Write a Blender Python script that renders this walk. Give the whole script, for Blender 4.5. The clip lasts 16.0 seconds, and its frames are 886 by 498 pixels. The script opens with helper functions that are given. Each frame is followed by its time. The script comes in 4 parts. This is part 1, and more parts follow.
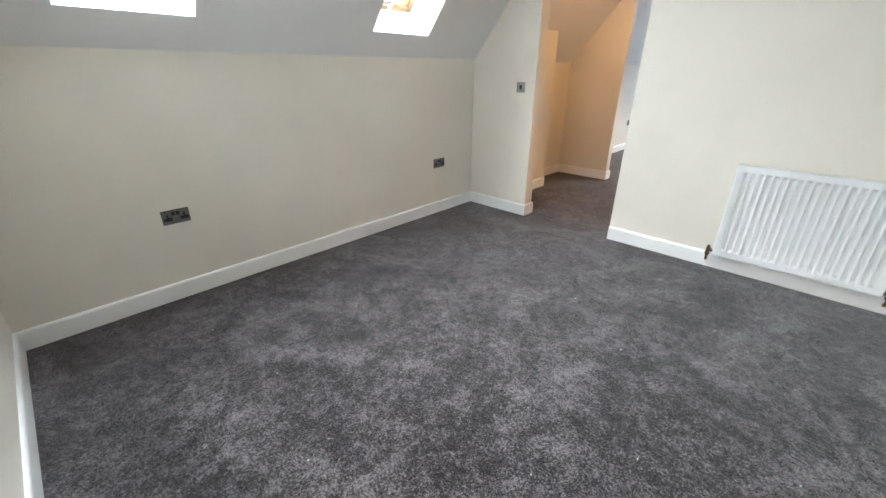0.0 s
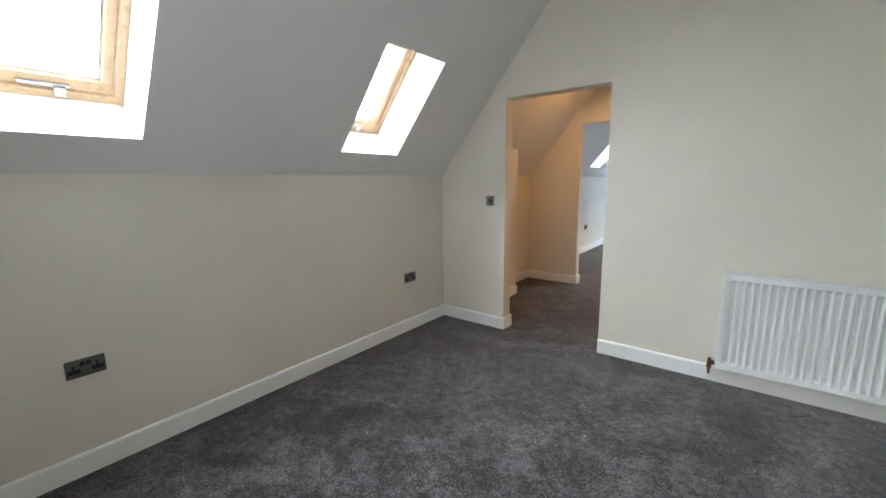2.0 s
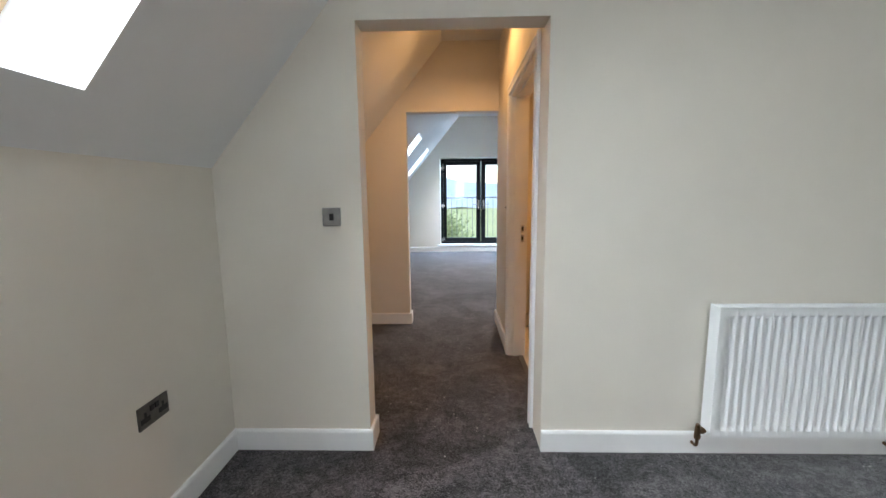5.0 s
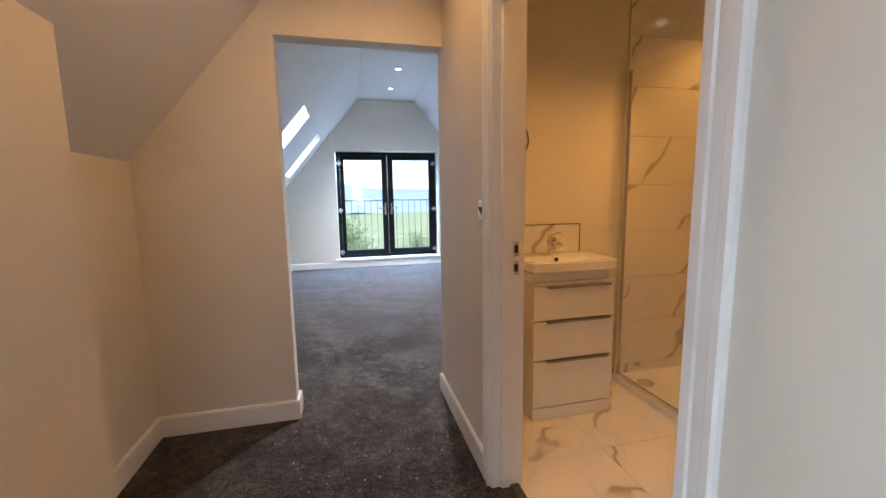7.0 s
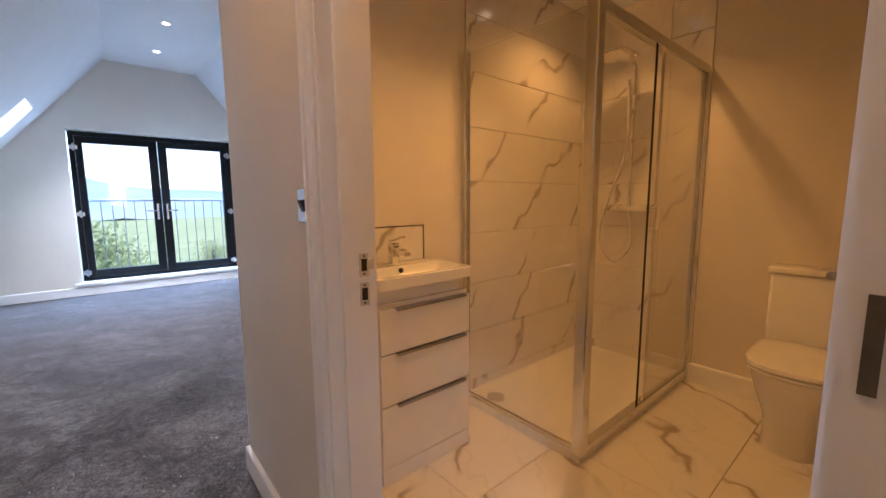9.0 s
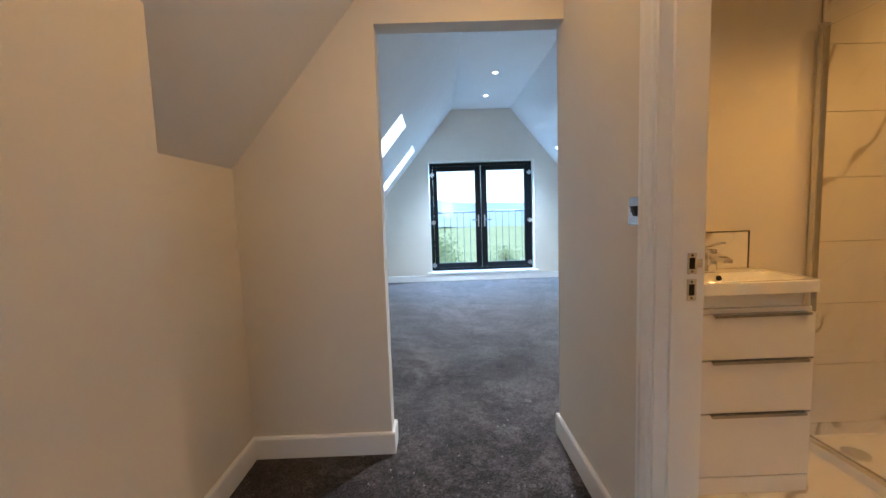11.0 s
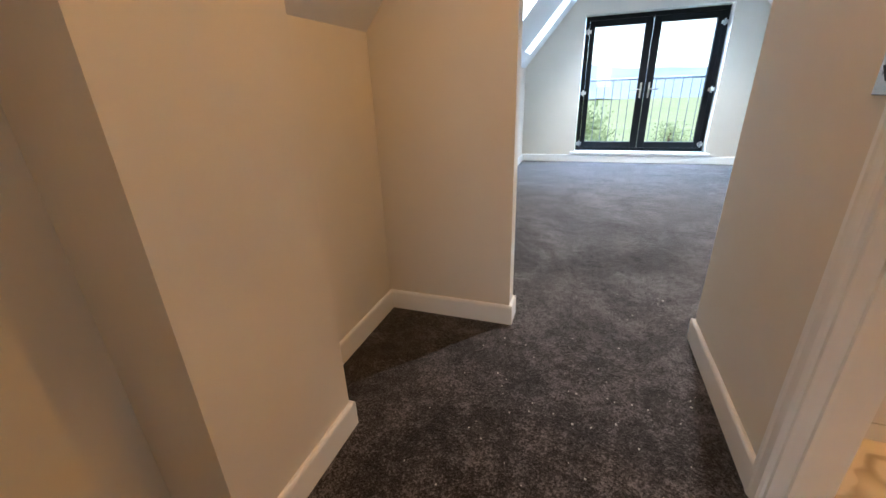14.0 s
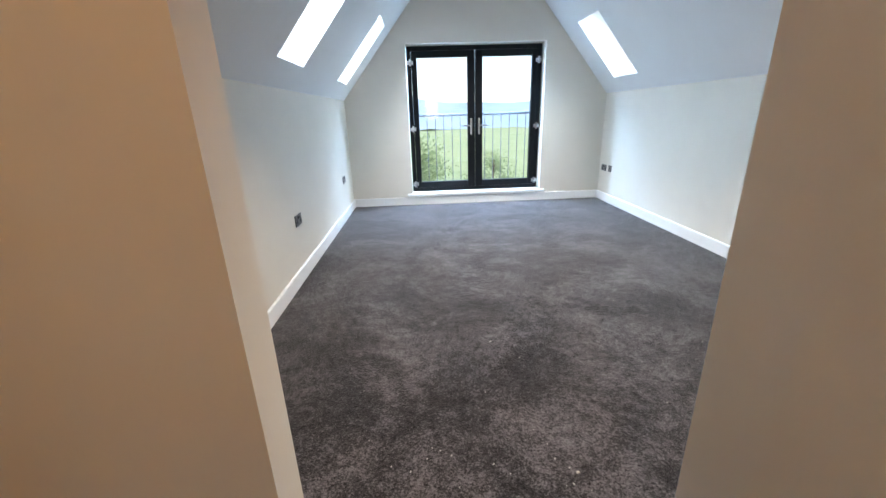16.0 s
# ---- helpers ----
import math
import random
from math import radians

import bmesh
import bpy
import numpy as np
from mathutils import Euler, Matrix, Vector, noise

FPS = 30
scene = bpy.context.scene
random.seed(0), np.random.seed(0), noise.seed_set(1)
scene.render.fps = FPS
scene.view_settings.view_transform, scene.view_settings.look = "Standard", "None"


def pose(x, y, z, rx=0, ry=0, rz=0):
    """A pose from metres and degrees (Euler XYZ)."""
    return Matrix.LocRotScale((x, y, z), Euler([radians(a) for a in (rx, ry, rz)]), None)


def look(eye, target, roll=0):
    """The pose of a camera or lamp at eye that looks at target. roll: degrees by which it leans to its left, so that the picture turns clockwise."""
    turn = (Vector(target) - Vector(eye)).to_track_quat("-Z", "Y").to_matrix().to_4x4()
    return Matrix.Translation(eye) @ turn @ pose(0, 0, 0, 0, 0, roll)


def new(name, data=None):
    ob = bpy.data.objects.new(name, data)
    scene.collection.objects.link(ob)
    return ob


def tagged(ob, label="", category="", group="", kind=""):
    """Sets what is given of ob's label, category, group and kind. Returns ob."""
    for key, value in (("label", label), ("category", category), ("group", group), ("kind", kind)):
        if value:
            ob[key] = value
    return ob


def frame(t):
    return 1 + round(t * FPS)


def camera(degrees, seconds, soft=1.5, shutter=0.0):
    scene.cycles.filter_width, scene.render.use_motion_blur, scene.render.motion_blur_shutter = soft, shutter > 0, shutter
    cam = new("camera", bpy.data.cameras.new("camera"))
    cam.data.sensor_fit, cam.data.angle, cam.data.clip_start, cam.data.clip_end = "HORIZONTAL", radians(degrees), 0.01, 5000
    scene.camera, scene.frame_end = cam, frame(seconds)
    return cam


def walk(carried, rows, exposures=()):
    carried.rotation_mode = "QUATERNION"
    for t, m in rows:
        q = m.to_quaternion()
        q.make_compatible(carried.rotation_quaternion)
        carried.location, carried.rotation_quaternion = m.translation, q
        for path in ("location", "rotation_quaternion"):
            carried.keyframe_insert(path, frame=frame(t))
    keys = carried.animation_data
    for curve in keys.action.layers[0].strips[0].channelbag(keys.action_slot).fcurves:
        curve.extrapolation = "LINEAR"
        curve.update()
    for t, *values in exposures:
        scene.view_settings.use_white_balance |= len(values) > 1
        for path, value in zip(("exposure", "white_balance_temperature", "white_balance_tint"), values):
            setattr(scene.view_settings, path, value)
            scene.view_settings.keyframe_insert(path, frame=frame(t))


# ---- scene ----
cam = camera(96.9, 16.0)
PATH = [
    (0, (0.209, -0.01, 1.334), (-1.048, 1.307, 0.507), 0.1),
    (0.5, (0.219, -0.024, 1.372), (-1.129, 1.331, 0.782), -0.3),
    (1, (0.191, -0.039, 1.402), (-1.196, 1.352, 1.024), -0.5),
    (1.5, (0.098, 0.028, 1.376), (-1.247, 1.48, 1.09), -0.7),
    (2, (-0.081, 0.161, 1.375), (-1.291, 1.718, 1.036), -0.8),
    (2.5, (-0.413, 0.213, 1.372), (-1.374, 1.911, 0.934), -0.5),
    (3, (-0.69, 0.328, 1.352), (-1.396, 2.14, 0.884), -0.1),
    (3.5, (-0.919, 0.541, 1.363), (-1.379, 2.439, 0.933), 0.1),
    (4, (-1.167, 0.745, 1.349), (-1.44, 2.694, 0.995), -0.1),
    (4.2, (-1.222, 0.851, 1.326), (-1.437, 2.813, 1.005), -0.2),
    (6.3, (-1.482, 2.52, 1.271), (-1.304, 4.495, 1.009), -0.9),
    (6.5, (-1.496, 2.679, 1.251), (-1.258, 4.648, 0.991), -0.9),
    (7, (-1.472, 2.993, 1.235), (-1.011, 4.922, 0.977), -0.9),
    (7.5, (-1.377, 3.273, 1.222), (-0.581, 5.09, 0.964), -0.7),
    (8, (-1.297, 3.494, 1.201), (-0.126, 5.095, 0.944), -0.3),
    (8.2, (-1.278, 3.551, 1.201), (0.026, 5.046, 0.946), -0.2),
    (10.3, (-1.467, 3.439, 1.178), (-0.642, 5.248, 0.969), -1.5),
    (10.5, (-1.493, 3.411, 1.181), (-0.9, 5.31, 0.981), -1.7),
    (11, (-1.542, 3.345, 1.191), (-1.515, 5.337, 1.013), -1.9),
    (11.5, (-1.556, 3.311, 1.188), (-1.979, 5.258, 1.018), -2.0),
    (12, (-1.553, 3.302, 1.165), (-2.223, 5.176, 0.964), -2.0),
    (12.5, (-1.564, 3.282, 1.16), (-2.356, 5.091, 0.842), -2.0),
    (13, (-1.571, 3.285, 1.156), (-2.399, 5.038, 0.665), -2.2),
    (13.5, (-1.564, 3.299, 1.152), (-2.364, 5.008, 0.488), -2.3),
    (14, (-1.507, 3.424, 1.183), (-2.138, 5.164, 0.427), -2.2),
    (14.5, (-1.506, 3.692, 1.225), (-1.856, 5.507, 0.46), -1.9),
    (15, (-1.496, 3.985, 1.23), (-1.612, 5.846, 0.507), -1.8),
    (15.5, (-1.483, 4.314, 1.219), (-1.466, 6.197, 0.545), -1.6),
    (16, (-1.5, 4.65, 1.225), (-1.415, 6.54, 0.576), -1.8),
]
EXPOSURES = (
    (0.0, 1.9, 6500, 12), (0.7, 1.6, 6500, 12), (1.5, 1.3, 6500, 12), (2.5, 1.25, 6500, 12), (4.2, 1.25, 6500, 12), (6.3, 1.3, 6200, 15), (7.2, 1.25, 6100, 17), (8.2, 1.35, 6000, 27),
    (10.3, 1.28, 5500, 7), (11.5, 1.35, 5450, 7), (12.5, 1.4, 6000, 9), (13.5, 1.4, 6500, 13), (14.5, 1.5, 6000, 9), (15.2, 1.45, 6200, 11), (16.0, 1.25, 6450, 12),
)

walk(cam, [(t, look(eye, target, roll)) for t, eye, target, roll in PATH], EXPOSURES)

# ---- world and light ----
world = bpy.data.worlds.new("sky")
scene.world = world
world.use_nodes = True
wn = world.node_tree
sky = wn.nodes.new("ShaderNodeTexSky")
sky.sky_type, sky.sun_disc = "NISHITA", False
sky.sun_elevation, sky.sun_rotation = radians(48), radians(200)
sky.air_density, sky.dust_density, sky.ozone_density = 1.0, 0.3, 2.0
wn.links.new(sky.outputs[0], wn.nodes["Background"].inputs[0])
wn.nodes["Background"].inputs[1].default_value = 0.14

sun = new("sun", bpy.data.lights.new("sun", "SUN"))
sun.data.energy, sun.data.angle, sun.data.color = 2.4, radians(60), (1, 0.96, 0.9)
sun.matrix_world = look((0, 0, 0), (math.sin(radians(200)) * -0.67, math.cos(radians(200)) * -0.67, -0.74))

DAY = (0.90, 0.95, 1.0)
SKYLIGHT = (0.82, 0.94, 1.0)
COOL = (0.62, 0.82, 1.0)
WARM = (1.0, 0.53, 0.18)
AMBER = (1.0, 0.46, 0.10)
HALL_W, BATH_W, SPOT_W = 13.5, 13.0, 92


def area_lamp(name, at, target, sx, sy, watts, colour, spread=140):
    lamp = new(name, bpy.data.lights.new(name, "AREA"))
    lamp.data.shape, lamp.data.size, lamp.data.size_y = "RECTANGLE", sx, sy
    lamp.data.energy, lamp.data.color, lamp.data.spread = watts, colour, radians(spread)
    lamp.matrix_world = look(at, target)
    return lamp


def ceiling_spot(at, watts, colour, cone=120):
    lamp = new("downlight_bulb", bpy.data.lights.new("downlight_bulb", "SPOT"))
    lamp.data.energy, lamp.data.color = watts, colour
    lamp.data.spot_size, lamp.data.spot_blend, lamp.data.shadow_soft_size = radians(cone), 0.7, 0.035
    lamp.matrix_world = look(at, (at[0], at[1] + 0.001, 0))
    return lamp


# ---- materials ----
def material(name):
    m = bpy.data.materials.new(name)
    m.use_nodes = True
    return m, m.node_tree, m.node_tree.nodes["Principled BSDF"]


def node(tree, kind, **inputs):
    n = tree.nodes.new(kind)
    for key, value in inputs.items():
        n.inputs[key.replace("_", " ")].default_value = value
    return n


def ramp(tree, source, stops):
    r = tree.nodes.new("ShaderNodeValToRGB")
    while len(r.color_ramp.elements) < len(stops):
        r.color_ramp.elements.new(0.5)
    for e, (p, c) in zip(r.color_ramp.elements, stops):
        e.position, e.color = p, (*c, 1)
    tree.links.new(source, r.inputs[0])
    return r.outputs[0]


def bump(tree, shader, height, strength, distance):
    b = node(tree, "ShaderNodeBump", Strength=strength, Distance=distance)
    tree.links.new(height, b.inputs["Height"])
    tree.links.new(b.outputs[0], shader.inputs["Normal"])


def coords(tree, which="Object"):
    return tree.nodes.new("ShaderNodeTexCoord").outputs[which]


def plain(name, colour, rough=0.5, metal=0.0, vary=0.06, scale=6.0, grain=0.0, grain_scale=200.0, coat=0.0):
    """Paint, plastic, metal or ceramic: broad tone variation, and a fine grain as relief."""
    m, tree, shader = material(name)
    at = coords(tree)
    n = node(tree, "ShaderNodeTexNoise", Scale=scale, Detail=5.0)
    tree.links.new(at, n.inputs["Vector"])
    lo, hi = [tuple(min(1, c * k) for c in colour) for k in (1 - vary, 1 + vary)]
    tree.links.new(ramp(tree, n.outputs[0], [(0.3, lo), (0.7, hi)]), shader.inputs["Base Color"])
    shader.inputs["Roughness"].default_value, shader.inputs["Metallic"].default_value = rough, metal
    shader.inputs["Coat Weight"].default_value = coat
    if grain:
        g = node(tree, "ShaderNodeTexNoise", Scale=grain_scale, Detail=3.0)
        tree.links.new(at, g.inputs["Vector"])
        bump(tree, shader, g.outputs[0], grain, 0.002)
    return m


WALL = plain("cream_emulsion", (0.75, 0.70, 0.615), 0.6, vary=0.025, scale=2.5, grain=0.12, grain_scale=140)
CEILING = plain("white_emulsion", (0.80, 0.80, 0.80), 0.7, vary=0.02, scale=2.0, grain=0.12, grain_scale=120)
TRIM = plain("white_satin", (0.87, 0.87, 0.86), 0.32, vary=0.02, scale=5, grain=0.04, grain_scale=60)
ENAMEL = plain("white_enamel", (0.86, 0.87, 0.87), 0.4, vary=0.015, scale=4)
STEEL = plain("brushed_steel", (0.17, 0.16, 0.15), 0.34, metal=1.0, vary=0.12, scale=40)
BRIGHT = plain("bright_steel", (0.62, 0.63, 0.65), 0.25, metal=1.0, vary=0.08, scale=40)
SATIN = plain("satin_steel", (0.38, 0.38, 0.39), 0.3, metal=1.0, vary=0.1, scale=40)
CHROME = plain("chrome", (0.80, 0.80, 0.80), 0.08, metal=1.0, vary=0.02)
ALUMINIUM = plain("polished_aluminium", (0.74, 0.74, 0.73), 0.2, metal=1.0, vary=0.04, scale=15)
BLACK = plain("black_plastic", (0.012, 0.012, 0.013), 0.45, vary=0.1)
# Near-black colour that stands for the shade inside holes and pockets.
RECESS_SHADE = plain("painted_recess_shade", (0.02, 0.018, 0.016), 0.8, vary=0.2)
GRAPHITE = plain("black_upvc", (0.010, 0.011, 0.013), 0.38, vary=0.15, scale=8, grain=0.05, grain_scale=160)
GRAPHITE.node_tree.nodes["Principled BSDF"].inputs["Specular IOR Level"].default_value = 0.12
COPPER = plain("tarnished_copper", (0.24, 0.15, 0.09), 0.35, metal=1.0, vary=0.3, scale=60)
CERAMIC = plain("white_ceramic", (0.86, 0.85, 0.82), 0.08, vary=0.01, coat=0.5)
GLOSS = plain("white_gloss_board", (0.83, 0.82, 0.80), 0.18, vary=0.015, coat=0.3)
RESIN = plain("white_resin", (0.84, 0.83, 0.81), 0.25, vary=0.02, scale=10)
RAILING = plain("grey_paint", (0.20, 0.22, 0.25), 0.5, vary=0.1)
GROUT = plain("grey_grout", (0.42, 0.38, 0.34), 0.8, vary=0.1, scale=30)
LINT = plain("white_lint", (0.46, 0.44, 0.42), 0.9, vary=0.1)
BARK = plain("bark", (0.10, 0.075, 0.05), 0.9, vary=0.4, scale=12, grain=0.5, grain_scale=20)
BRICK = plain("outer_render", (0.55, 0.52, 0.47), 0.85, vary=0.1, scale=3, grain=0.2, grain_scale=60)
SLATE = plain("roof_covering", (0.10, 0.105, 0.115), 0.7, vary=0.2, scale=4, grain=0.3, grain_scale=10)


def pine():
    m, tree, shader = material("pine")
    mapping = tree.nodes.new("ShaderNodeMapping")
    mapping.inputs["Scale"].default_value = (9, 9, 9)
    tree.links.new(coords(tree), mapping.inputs[0])
    n = node(tree, "ShaderNodeTexNoise", Scale=2.2, Detail=6.0, Distortion=1.2)
    tree.links.new(mapping.outputs[0], n.inputs["Vector"])
    tree.links.new(ramp(tree, n.outputs[0], [(0.3, (0.50, 0.33, 0.18)), (0.55, (0.62, 0.44, 0.27)), (0.75, (0.54, 0.37, 0.21))]),
                   shader.inputs["Base Color"])
    shader.inputs["Roughness"].default_value = 0.35
    return m


def carpet():
    m, tree, shader = material("grey_plush_carpet")
    at = coords(tree)
    pile = node(tree, "ShaderNodeTexNoise", Scale=125.0, Detail=5.0, Roughness=0.85)
    tuft = node(tree, "ShaderNodeTexVoronoi", Scale=230.0)
    streak = node(tree, "ShaderNodeTexNoise", Scale=19.0, Detail=6.0, Roughness=0.72, Distortion=0.5)
    patch = node(tree, "ShaderNodeTexNoise", Scale=2.1, Detail=4.0, Distortion=1.5)
    for n in (pile, tuft, streak, patch):
        tree.links.new(at, n.inputs["Vector"])

    def blend(a, b, k):
        x = tree.nodes.new("ShaderNodeMath")
        x.operation = "MULTIPLY_ADD"
        x.inputs[1].default_value = k
        tree.links.new(a, x.inputs[0])
        if b is None:
            x.inputs[2].default_value = 0
        else:
            tree.links.new(b, x.inputs[2])
        return x.outputs[0]

    tone = blend(pile.outputs[0], blend(streak.outputs[0], blend(patch.outputs[0], None, 0.19), 0.23), 0.58)
    tree.links.new(ramp(tree, tone, [(0.435, (0.006, 0.005, 0.0055)), (0.50, (0.029, 0.025, 0.027)), (0.575, (0.165, 0.15, 0.158))]),
                   shader.inputs["Base Color"])
    shader.inputs["Roughness"].default_value = 0.9
    shader.inputs["Specular IOR Level"].default_value = 0.15
    shader.inputs["Sheen Weight"].default_value = 0.35
    shader.inputs["Sheen Roughness"].default_value = 0.4
    height = blend(tuft.outputs["Distance"], blend(pile.outputs[0], blend(streak.outputs[0], None, 1.2), 0.8), 0.5)
    bump(tree, shader, height, 0.6, 0.006)
    return m


def marble(name, light, dark):
    m, tree, shader = material(name)
    info = tree.nodes.new("ShaderNodeObjectInfo")
    shift = tree.nodes.new("ShaderNodeVectorMath")
    shift.operation = "MULTIPLY_ADD"
    tree.links.new(info.outputs["Random"], shift.inputs[0])
    shift.inputs[1].default_value = (17.0, 9.0, 13.0)
    tree.links.new(coords(tree), shift.inputs[2])
    lines = []
    for scale, bend, thin in ((0.62, 5.5, 0.9992), (1.5, 7.0, 0.9992)):
        turn = tree.nodes.new("ShaderNodeMapping")
        turn.inputs["Rotation"].default_value = (0, 0, radians(38))
        tree.links.new(shift.outputs[0], turn.inputs[0])
        n = node(tree, "ShaderNodeTexWave", Scale=scale, Distortion=bend, Detail=4.0)
        n.inputs["Detail Scale"].default_value, n.inputs["Detail Roughness"].default_value = 1.6, 0.62
        tree.links.new(turn.outputs[0], n.inputs["Vector"])
        lines.append(ramp(tree, n.outputs["Fac"], [(thin - 0.055, (1, 1, 1)), (thin - 0.012, (0.80, 0.80, 0.80)), (1.0, (0.12, 0.12, 0.12))]))
    gate = node(tree, "ShaderNodeTexNoise", Scale=2.3, Detail=2.0)
    tree.links.new(shift.outputs[0], gate.inputs["Vector"])
    mask = ramp(tree, gate.outputs[0], [(0.40, (1, 1, 1)), (0.52, (0, 0, 0))])
    lighten = tree.nodes.new("ShaderNodeMix")
    lighten.data_type, lighten.blend_type = "RGBA", "LIGHTEN"
    lighten.inputs[0].default_value = 1
    tree.links.new(lines[0], lighten.inputs[6])
    tree.links.new(mask, lighten.inputs[7])
    second = tree.nodes.new("ShaderNodeMix")
    second.data_type, second.blend_type = "RGBA", "MULTIPLY"
    second.inputs[0].default_value = 0.22
    tree.links.new(lighten.outputs[2], second.inputs[6])
    tree.links.new(lines[1], second.inputs[7])
    tree.links.new(ramp(tree, second.outputs[2], [(0.0, dark), (0.6, tuple((a + 3 * b) / 4 for a, b in zip(dark, light))), (1.0, light)]),
                   shader.inputs["Base Color"])
    shader.inputs["Roughness"].default_value = 0.16
    return m


def clear_glass(name, tint=(1, 1, 1)):
    m, tree, shader = material(name)
    shader.inputs["Base Color"].default_value = (*tint, 1)
    shader.inputs["Transmission Weight"].default_value = 1
    shader.inputs["Roughness"].default_value = 0.0
    shader.inputs["IOR"].default_value = 1.45
    return m


def glowing(name, colour, strength):
    m, tree, shader = material(name)
    shader.inputs["Base Color"].default_value = (*colour, 1)
    shader.inputs["Emission Color"].default_value = (*colour, 1)
    shader.inputs["Emission Strength"].default_value = strength
    return m


def foliage(name, dark, light, scale):
    m, tree, shader = material(name)
    n = node(tree, "ShaderNodeTexNoise", Scale=scale, Detail=8.0, Roughness=0.65)
    tree.links.new(coords(tree), n.inputs["Vector"])
    tree.links.new(ramp(tree, n.outputs[0], [(0.3, dark), (0.7, light)]), shader.inputs["Base Color"])
    shader.inputs["Roughness"].default_value = 0.8
    return m


PINE, CARPET = pine(), carpet()
MARBLE = marble("veined_marble_tile", (0.80, 0.77, 0.72), (0.36, 0.31, 0.26))
GLASS = clear_glass("window_glass")
SHOWER_GLASS = clear_glass("shower_glass", (0.93, 0.925, 0.90))
LAMP = glowing("lit_lens", (1.0, 0.82, 0.55), 6.0)
GRASS = foliage("meadow", (0.30, 0.38, 0.17), (0.44, 0.50, 0.25), 0.08)
LEAF = foliage("leaf", (0.19, 0.26, 0.13), (0.33, 0.40, 0.19), 0.9)
# Distance haze is mixed into the hills' base colour as pale blue.
HAZED_HILL = foliage("hazed_wooded_hill", (0.28, 0.40, 0.50), (0.40, 0.51, 0.57), 0.01)


# ---- mesh tools ----
def box(bm, x0, y0, z0, x1, y1, z1):
    v = [bm.verts.new(p) for p in ((x0, y0, z0), (x1, y0, z0), (x1, y1, z0), (x0, y1, z0), (x0, y0, z1), (x1, y0, z1), (x1, y1, z1), (x0, y1, z1))]
    for f in ((3, 2, 1, 0), (4, 5, 6, 7), (0, 1, 5, 4), (1, 2, 6, 5), (2, 3, 7, 6), (3, 0, 4, 7)):
        bm.faces.new([v[i] for i in f])
    return bm


def boxed(*size, bevel=0.0, segments=2):
    bm = box(bmesh.new(), *size)
    if bevel:
        bmesh.ops.bevel(bm, geom=bm.edges[:], offset=bevel, segments=segments, affect="EDGES", profile=0.5)
    return bm


def extrude(bm, outline, y0, y1):
    """An outline in x and z, drawn out along y."""
    a = [bm.verts.new((x, y0, z)) for x, z in outline]
    b = [bm.verts.new((x, y1, z)) for x, z in outline]
    bm.faces.new(a), bm.faces.new(b[::-1])
    for i in range(len(a)):
        bm.faces.new((a[i], b[i], b[i - 1], a[i - 1]))
    return bm


def loft(bm, rings):
    rows = [[bm.verts.new(p) for p in ring] for ring in rings]
    for a, b in zip(rows, rows[1:]):
        for i in range(len(a)):
            bm.faces.new((a[i - 1], a[i], b[i], b[i - 1]))
    bm.faces.new(rows[0][::-1]), bm.faces.new(rows[-1])
    return bm


def disc(bm, at, axis, radius, depth, sides=20):
    """A short cylinder that starts at a point and runs along an axis."""
    turn = Vector(axis).to_track_quat("Z", "Y").to_matrix()
    rings = [[Vector(at) + turn @ Vector((radius * math.cos(2 * math.pi * i / sides), radius * math.sin(2 * math.pi * i / sides), d)) for i in range(sides)]
             for d in (0, depth)]
    return loft(bm, rings)


def tube(bm, points, radius, sides=10, steps=6):
    """A round tube along a smooth line through the points."""
    p = [Vector(q) for q in points]
    line = []
    for i in range(len(p) - 1):
        a, b, c, d = p[max(i - 1, 0)], p[i], p[i + 1], p[min(i + 2, len(p) - 1)]
        for k in range(steps):
            t = k / steps
            line.append(0.5 * (2 * b + (c - a) * t + (2 * a - 5 * b + 4 * c - d) * t * t + (3 * b - a - 3 * c + d) * t ** 3))
    line.append(p[-1])
    side, rings = None, []
    for i, q in enumerate(line):
        way = (line[min(i + 1, len(line) - 1)] - line[max(i - 1, 0)]).normalized()
        side = (way.orthogonal() if side is None else side - way * side.dot(way)).normalized()
        up = way.cross(side)
        rings.append([q + radius * (side * math.cos(2 * math.pi * j / sides) + up * math.sin(2 * math.pi * j / sides)) for j in range(sides)])
    return loft(bm, rings)


def finish(bm, name, mat, smooth=False):
    bmesh.ops.recalc_face_normals(bm, faces=bm.faces[:])
    data = bpy.data.meshes.new(name)
    bm.to_mesh(data)
    bm.free()
    data.materials.append(mat)
    if smooth:
        for poly in data.polygons:
            poly.use_smooth = True
        data.set_sharp_from_angle(angle=radians(40))
    return data


def part(name, bm, mat, parent, label="", smooth=False):
    ob = new(name, finish(bm, name, mat, smooth))
    ob.parent = parent
    return tagged(ob, label)


def thing(name, m, label, category, group="", kind=""):
    ob = new(name)
    ob.empty_display_size = 0.1
    ob.matrix_basis = m
    return tagged(ob, label, category, group, kind)


def structure(name, bm, mat, label, category, smooth=False):
    return tagged(new(name, finish(bm, name, mat, smooth)), label, category, "", "structure")


